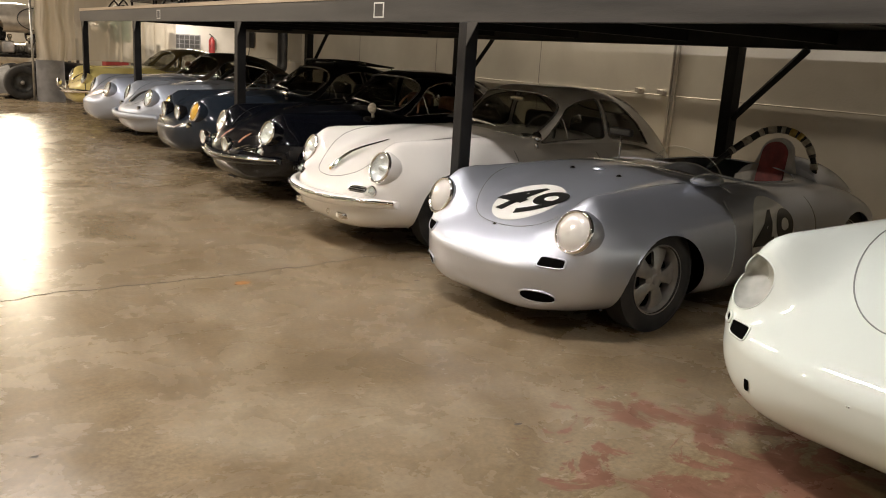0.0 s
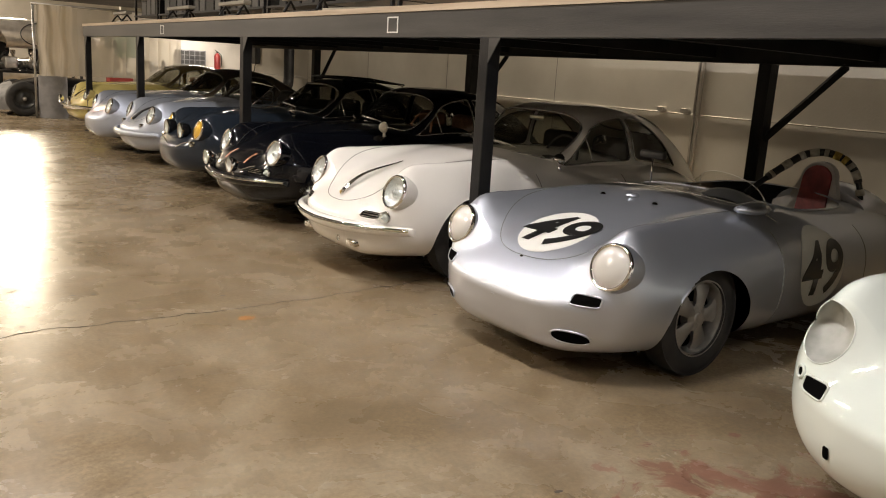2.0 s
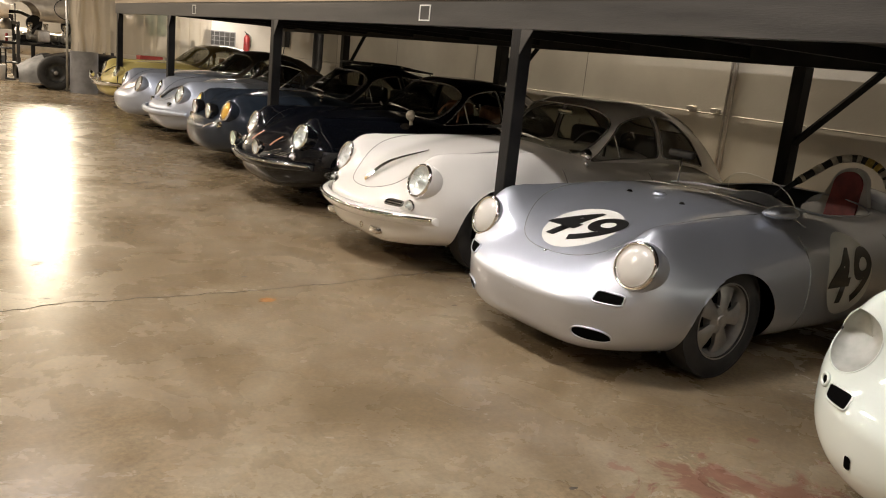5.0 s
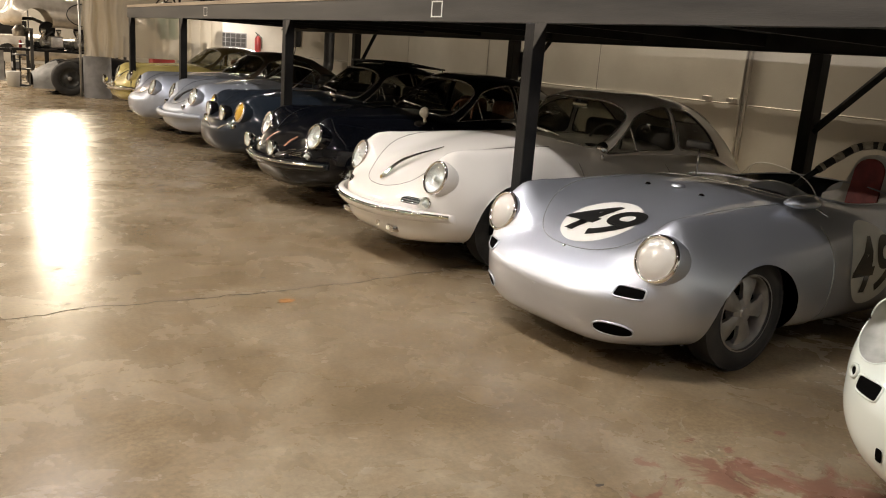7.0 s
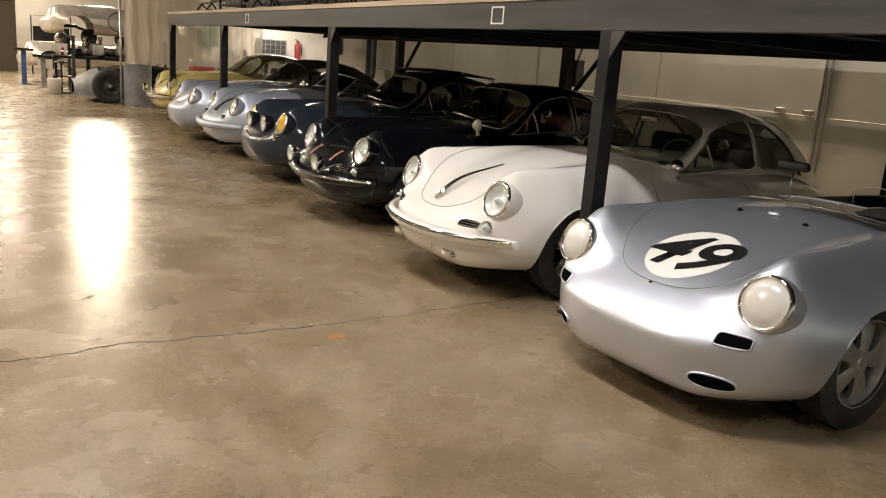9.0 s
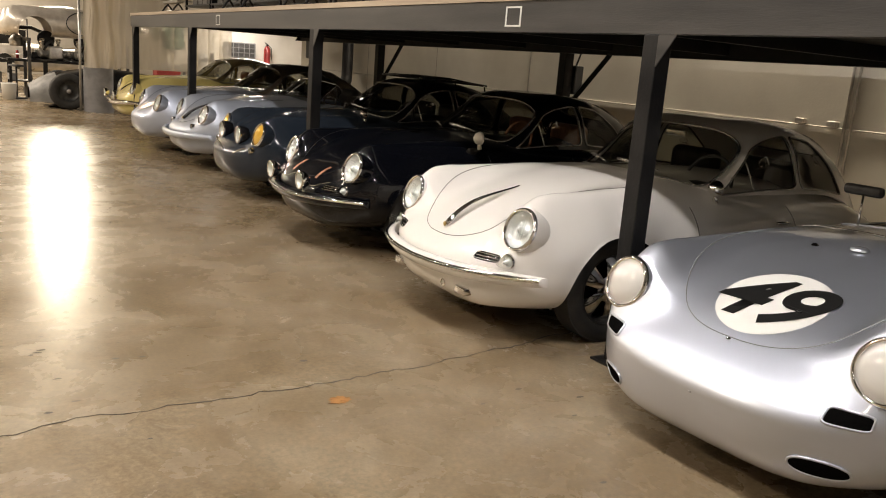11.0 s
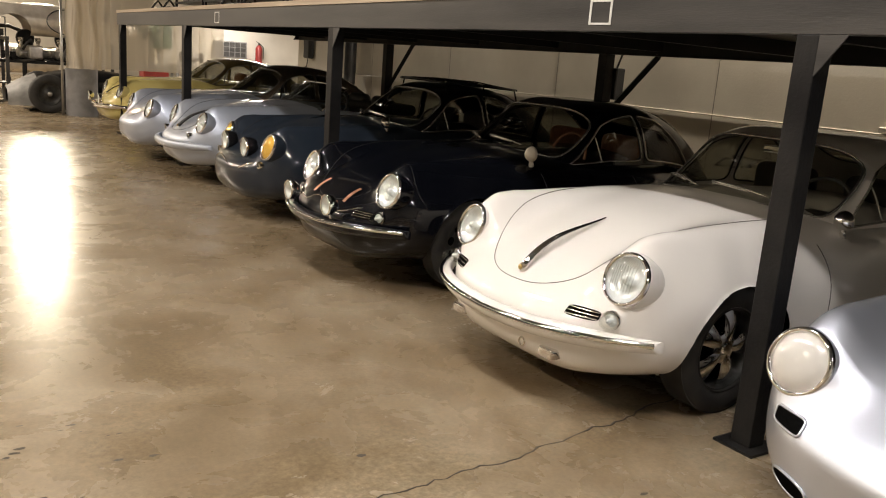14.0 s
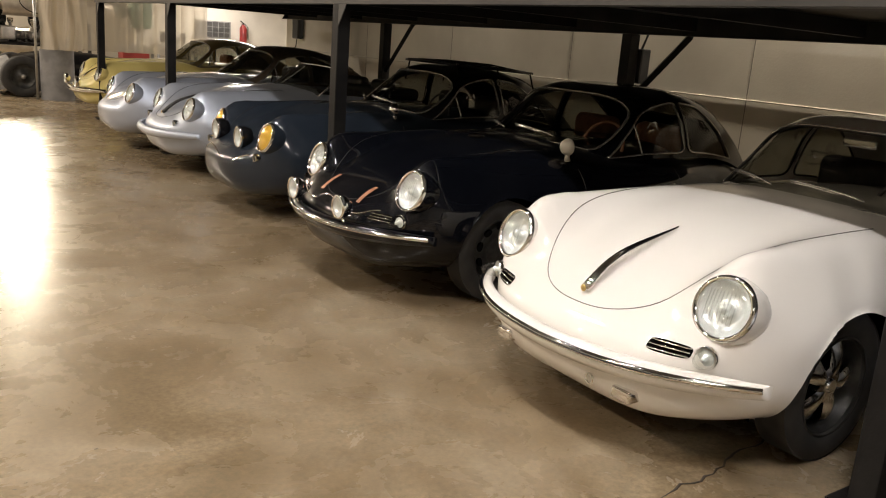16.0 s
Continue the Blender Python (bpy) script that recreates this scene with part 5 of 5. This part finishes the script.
put("column", mesh(*lathe([(0.02, 0.04), (0.02, 0.72)], 12, "z")), STEEL, st)
put("foot", mesh(*lathe([(0.0, 0.04), (0.04, 0.04), (0.21, 0.015), (0.21, 0.0), (0.0, 0.0)], 28, "z")), STEEL, st)

bn = thing("workbench", pose(2.0, 24.0, 0), "crowded steel workbench with vise and parts", "workbench")
put("benchtop", box(0, -0.3, 0.82, 2.2, 0.3, 0.88, 0.006), STEEL, bn)
put("shelf", box(0.05, -0.28, 0.35, 2.15, 0.28, 0.38), GREYSTEEL, bn)
for lx in (0.05, 2.15):
    for ly in (-0.26, 0.26):
        put("leg", box(lx - 0.03, ly - 0.03, 0, lx + 0.03, ly + 0.03, 0.819), STEEL, bn)
vs = thing("bench_vise", pose(2.5, 23.85, 0.88), "dark steel bench vise", "vise")
put("base", mesh(*lathe([(0.0, 0.06), (0.06, 0.05), (0.09, 0.0)], 20, "z")), STEEL, vs)
put("jaw", box(-0.16, -0.05, 0.05, -0.02, 0.05, 0.2, 0.01), STEEL, vs)
put("jaw", box(0.02, -0.05, 0.05, 0.18, 0.05, 0.18, 0.01), STEEL, vs)
put("screw", mesh(*tube([(-0.32, 0, 0.1), (0.1, 0, 0.1)], 0.018, 10)), ALU, vs)
rg = random.Random(11)
for k in range(16):
    x, y = 2.1 + 0.13 * k + rg.uniform(-0.03, 0.03), 23.8 + rg.uniform(0, 0.4)
    z = 0.88 if k % 3 else 0.38
    if x > 2.3 and z > 0.5:
        continue
    kind = k % 4
    if kind == 0:
        t = thing("parts_box", pose(x, y, z, 0, 0, rg.uniform(-20, 20)), "small grey box of workshop parts", "box", "bench clutter")
        put("tray", box(-0.07, -0.09, 0, 0.07, 0.09, rg.uniform(0.1, 0.2), 0.006), GREYC, t)
        put("lid", box(-0.074, -0.094, 0.201, 0.074, 0.094, 0.212), GREYSTEEL, t)
    elif kind == 1:
        t = thing("spray_can", pose(x, y, z), "red spray can on the workbench", "can", "bench clutter")
        put("can", mesh(*lathe([(0.0, 0.0), (0.033, 0.0), (0.033, 0.17), (0.022, 0.19), (0.0, 0.19)], 18, "z")), REDP, t)
        put("cap", mesh(*lathe([(0.02, 0.19), (0.02, 0.22), (0.0, 0.22)], 14, "z")), WPAINT, t)
    elif kind == 2:
        t = thing("engine_part", pose(x, y, z, 0, 0, rg.uniform(0, 90)), "cast aluminium engine part on the bench", "engine part", "bench clutter")
        put("housing", mesh(*lathe([(0.0, 0.0), (0.08, 0.0), (0.09, 0.05), (0.05, 0.1), (0.06, 0.2), (0.0, 0.22)], 16, "z")), ALU, t)
        put("pipe", mesh(*tube([(0.05, 0, 0.1), (0.12, 0, 0.16), (0.12, 0, 0.28)], 0.02, 8)), ALU, t)
    else:
        t = thing("oil_can", pose(x, y, z), "dark oil can on the workbench", "can", "bench clutter")
        put("can", mesh(*lathe([(0.0, 0.0), (0.05, 0.0), (0.05, 0.1), (0.015, 0.15), (0.0, 0.15)], 18, "z")), STEEL, t)
        put("spout", mesh(*tube([(0, 0, 0.14), (0.03, 0, 0.22), (0.1, 0, 0.27)], 0.006, 6)), STEEL, t)
bk = thing("plastic_bucket", pose(1.93, 22.75, 0), "white plastic bucket on the workshop floor", "bucket")
put("tub", mesh(*lathe([(0.0, 0.01), (0.13, 0.0), (0.16, 0.34), (0.165, 0.36), (0.15, 0.36), (0.12, 0.02)], 24, "z")), WPAINT, bk)
put("bail", mesh(*tube([(0.16 * math.cos(a), 0.0, 0.34 - 0.1 * math.sin(a)) for a in [math.pi * i / 12 for i in range(13)]], 0.004, 6)), GALV, bk)


def engine(x, y, z, label):
    """A flat four on its flange: case, finned barrels, fan and pipes."""
    t = thing("car_engine", pose(x, y, z, 0, 0, 20), label, "engine", "engines in the workshop")
    put("crankcase", rounded_box(-0.16, -0.3, 0.0, 0.16, 0.3, 0.3, 0.04), ALU, t)
    for sx in (-1, 1):
        for yy in (-0.15, 0.15):
            prof = [(0.0, 0.16)]
            for k in range(8):
                prof += [(0.085, 0.16 + 0.018 * k), (0.085, 0.166 + 0.018 * k), (0.065, 0.168 + 0.018 * k), (0.065, 0.176 + 0.018 * k)]
            put("barrel", mesh(*lathe(prof + [(0.08, 0.31), (0.08, 0.36), (0.0, 0.36)], 18, "x"), sharp=30), ALU, t, pose(0, yy, 0.12) if sx > 0 else pose(0, yy, 0.12, 0, 0, 180))
        put("exhaust_pipe", mesh(*tube([(sx * 0.3, 0.15, 0.06), (sx * 0.36, 0.0, -0.03), (sx * 0.3, -0.3, -0.04), (sx * 0.1, -0.45, 0.0)], 0.022, 8)), GREYSTEEL, t)
        put("carburettor", mesh(*lathe([(0.03, 0.25), (0.04, 0.36), (0.055, 0.38), (0.06, 0.46), (0.0, 0.47)], 14, "z")), CHROME, t, pose(sx * 0.2, 0.02, 0))
    put("fan_shroud", mesh(*lathe([(0.0, -0.05), (0.17, -0.05), (0.2, -0.02), (0.2, 0.05), (0.0, 0.06)], 28, "y")), STEEL, t, pose(0, 0.2, 0.45))
    put("air_hose", mesh(*tube([(0.0, -0.1, 0.3), (-0.1, -0.25, 0.42), (-0.22, -0.3, 0.36), (-0.26, -0.2, 0.2)], 0.03, 10)), TRIM, t)


engine(2.95, 24.0, 0.92, "cast aluminium engine being rebuilt on the workbench")
engine(3.75, 23.95, 0.92, "partly stripped engine with black hoses on the workbench")
for k in range(5):
    t = thing("oil_bottle", pose(3.28 + 0.1 * k, 23.78, 0.38), "red plastic oil bottle on the bench shelf", "bottle", "red oil bottles")
    put("bottle", mesh(*lathe([(0.0, 0.0), (0.042, 0.0), (0.045, 0.02), (0.045, 0.2), (0.018, 0.25), (0.018, 0.27)], 16, "z")), REDP, t)
    put("cap", mesh(*lathe([(0.021, 0.262), (0.021, 0.295), (0.0, 0.295)], 14, "z")), TRIM, t)
sp = thing("leaning_panel", pose(1.15, 33.0, 0), "tall brown board standing by the far wall", "board")
put("panel", box(-0.45, -0.03, 0.0, 0.45, 0.03, 2.3, 0.006), FABRIC, sp)
put("edge_strip", box(-0.47, -0.036, 2.301, 0.47, 0.036, 2.34, 0.004), STEEL, sp)
# engine hoist arm between the shells
eh = thing("engine_hoist", pose(3.0, 25.6, 0), "dark engine hoist with a hanging motor", "hoist")
put("mast", box(-0.05, -0.05, 0.08, 0.05, 0.05, 1.55, 0.006), STEEL, eh)
put("foot", box(-0.5, -0.4, 0, 0.5, 0.4, 0.079), STEEL, eh)
put("boom", mesh(*tube([(0, 0, 1.5), (-0.35, -0.35, 1.62), (-0.7, -0.7, 1.6)], 0.045, 8)), STEEL, eh)
put("motor", mesh(*join(lathe([(0.0, 1.15), (0.16, 1.15), (0.18, 1.3), (0.1, 1.42), (0.0, 1.45)], 20, "z"), tube([(0, 0, 1.4), (0, 0, 1.6)], 0.02, 6))), ALU, eh, pose(-0.7, -0.7, 0))

# green machine, cabinet, extinguisher, wall box
dp = thing("drill_press", pose(5.75, 23.7, 0), "tall green drill press on the workshop floor", "drill press")
put("base", box(-0.25, -0.3, 0, 0.25, 0.3, 0.1, 0.02), GREEN, dp)
put("column", mesh(*lathe([(0.06, 0.1), (0.06, 1.8)], 16, "z")), ALU, dp)
put("head", rounded_box(-0.22, -0.42, 1.35, 0.2, 0.2, 1.95, 0.05), GREEN, dp)
put("table", box(-0.2, -0.4, 0.85, 0.2, 0.05, 0.9, 0.01), GREEN, dp)
put("spindle", mesh(*lathe([(0.03, 1.1), (0.04, 1.35)], 12, "z")), ALU, dp, pose(0, -0.28, 0))
cb = thing("parts_cabinet", pose(7.75, 24.58, 1.25), "grey wall cabinet with small drawers", "cabinet")
put("case", box(-0.4, -0.3, 0, 0.4, 0, 0.42, 0.006), GREYC, cb)
for i in range(5):
    for j in range(3):
        put("drawer", box(-0.37 + 0.15 * i, -0.312, 0.03 + 0.125 * j, -0.24 + 0.15 * i, -0.301, 0.14 + 0.125 * j), GREYSTEEL, cb)
tb = thing("machine_table", pose(6.7, 24.2, 0), "small bench with a grinder against the wall", "workbench")
put("benchtop", box(-0.5, -0.3, 0.95, 0.5, 0.3, 1.0, 0.006), GREYC, tb)
for lx in (-0.45, 0.45):
    for ly in (-0.26, 0.26):
        put("leg", box(lx - 0.03, ly - 0.03, 0, lx + 0.03, ly + 0.03, 0.949), GREYC, tb)
gd = thing("bench_grinder", pose(6.65, 24.15, 1.0), "grey bench grinder with two wheels", "grinder")
put("foot", box(-0.1, -0.08, 0, 0.1, 0.08, 0.1, 0.01), GREYC, gd)
put("motor", mesh(*lathe([(0.0, -0.16), (0.09, -0.16), (0.1, -0.1), (0.1, 0.1), (0.09, 0.16), (0.0, 0.16)], 20, "x")), GREYC, gd, pose(0, 0, 0.19))
for sx in (-1, 1):
    put("wheel_guard", mesh(*lathe([(0.0, -0.03), (0.13, -0.03), (0.14, 0.0), (0.13, 0.03), (0.0, 0.03)], 24, "x")), STEEL, gd, pose(sx * 0.24, 0, 0.19))
fe = thing("fire_extinguisher", pose(8.55, 24.48, 1.12), "red fire extinguisher on the white wall", "extinguisher")
put("cylinder", mesh(*lathe([(0.0, 0.0), (0.085, 0.0), (0.09, 0.03), (0.09, 0.42), (0.05, 0.49), (0.025, 0.51), (0.0, 0.51)], 24, "z")), REDP, fe)
put("valve", mesh(*join(lathe([(0.025, 0.51), (0.025, 0.56), (0.0, 0.56)], 12, "z"), tube([(0, 0, 0.55), (-0.08, -0.02, 0.6)], 0.012, 6))), STEEL, fe)
put("hose", mesh(*tube([(0.02, -0.02, 0.54), (0.11, -0.04, 0.45), (0.11, -0.05, 0.15)], 0.012, 8)), TRIM, fe)
wb = thing("wall_phone", pose(XW - 0.002, 17.95, 1.62), "black box with cable fixed to the wall", "wall box")
put("housing", box(-0.12, -0.13, -0.2, 0, 0.13, 0.2, 0.02), TRIM, wb)
put("cable", mesh(*tube([(-0.05, 0.05, -0.19), (-0.05, 0.1, -0.35), (-0.03, 0.4, -0.42)], 0.01, 6)), TRIM, wb)
put("mounting_plate", box(-0.03, 0.14, 0.05, 0, 0.34, 0.3, 0.005), GREYC, wb)
rm = thing("red_toolbox", pose(5.35, 22.6, 0), "red rolling tool chest with grey lid", "tool chest")
put("chest", box(-0.28, -0.22, 0.1, 0.28, 0.22, 0.85, 0.01), REDP, rm)
put("lid", box(-0.285, -0.225, 0.852, 0.285, 0.225, 1.0, 0.02), GREYC, rm)
for sx in (-0.22, 0.22):
    for sy in (-0.17, 0.17):
        put("castor", mesh(*lathe([(0.0, -0.02), (0.05, -0.02), (0.05, 0.02), (0.0, 0.02)], 14)), TRIM, rm, pose(sx, sy, 0.05))

# far end: dark cabinet and a tall frame
fc = thing("dark_cabinet", pose(0.0, 35.2, 0), "tall dark storage cabinet by the far wall", "cabinet")
put("case", box(-1.3, -0.4, 0, 1.2, 0.7, 1.55, 0.02), SEATBLACK, fc)
put("door", box(-1.26, -0.415, 0.05, -0.06, -0.401, 1.5), SEATBLACK, fc)
put("door", box(-0.04, -0.415, 0.05, 1.16, -0.401, 1.5), SEATBLACK, fc)
fr = thing("panel_trolley", pose(2.6, 32.0, 0), "dark panel trolley with a steel hoop", "trolley")
put("panel", box(-0.55, -0.02, 0.5, 0.55, 0.02, 1.55), STEEL, fr)
put("hoop", mesh(*tube([(-0.6, 0, 0), (-0.6, 0, 1.9), (0.6, 0, 1.9), (0.6, 0, 0)], 0.025, 8)), GREYSTEEL, fr)

# ---- on the mezzanine ----
DECKZ = ZT + 0.045
OAK = vary(mat("pale_ash_bar", (0.42, 0.38, 0.30), 0.6), (0.17, 0.155, 0.125), (0.27, 0.25, 0.2), 6, stretch=(1, 0.3, 4))


def rack_frame(y, n):
    """A pale bar on two bent black legs."""
    t = thing("luggage_rack", pose(3.78, y, DECKZ), "pale bar on bent black legs", "rack", "racks on the mezzanine edge")
    put("bar", box(-0.05, -n / 2, 0.16, 0.05, n / 2, 0.205, 0.008), OAK, t)
    for sy in (-n / 2 + 0.12, n / 2 - 0.12):
        put("leg", mesh(*tube([(-0.12, sy - 0.08, 0.014), (-0.06, sy - 0.06, 0.1), (0, sy, 0.15), (0.06, sy + 0.06, 0.1), (0.12, sy + 0.08, 0.014)], 0.014, 8)), STEEL, t)
    put("stay", mesh(*tube([(0, -n / 2 + 0.1, 0.05), (0, n / 2 - 0.1, 0.05)], 0.012, 6)), STEEL, t)


for yy, n in ((15.6, 0.9), (12.3, 1.0), (10.2, 0.85), (8.2, 1.0)):
    rack_frame(yy, n)
lb = thing("long_plank", pose(3.85, 6.6, DECKZ, 0, 0, 6), "long pale plank lying on the deck", "plank")
put("board", box(-0.09, -1.0, 0, 0.09, 1.0, 0.05, 0.004), OAK, lb)
for k in range(7):
    sy = 6.4 + 1.75 * k
    sf = thing("storage_shelf", pose(4.75, sy, DECKZ), "dark loaded storage shelf on the mezzanine", "shelf", "storage shelves")
    for dx in (0, 0.6):
        for dy in (0, 1.6):
            put("upright", box(dx - 0.02, dy - 0.02, 0, dx + 0.02, dy + 0.02, 1.7), STEEL, sf)
    for z in (0.25, 0.8, 1.4):
        put("board", box(-0.03, -0.03, z, 0.63, 1.63, z + 0.03), STEEL, sf)
    for z in (0.28, 0.83):
        y = 0.05
        while y < 1.35:
            w, hgt = rg.uniform(0.2, 0.4), rg.uniform(0.2, 0.45)
            cr = thing("storage_box", pose(4.8, sy + y, DECKZ + z), "dark storage box on the shelf", "box", "shelf boxes")
            put("case", box(0, 0, 0, 0.5, min(w, 1.55 - y), hgt, 0.015), rg.choice([SEATBLACK, STEEL, GREYSTEEL, TRIM]), cr)
            put("lid", box(-0.01, -0.01, hgt + 0.001, 0.51, min(w, 1.55 - y) + 0.01, hgt + 0.02), rg.choice([SEATBLACK, STEEL]), cr)
            y += w + 0.05
for yy in (2.6, 3.4, 4.4):
    ty = thing("loose_tyre", pose(4.3, yy, DECKZ + 0.09, 90), "black tyre lying on the deck", "tyre", "tyres on the deck")
    put("tyre", TYRE.copy(), RUBBER, ty)
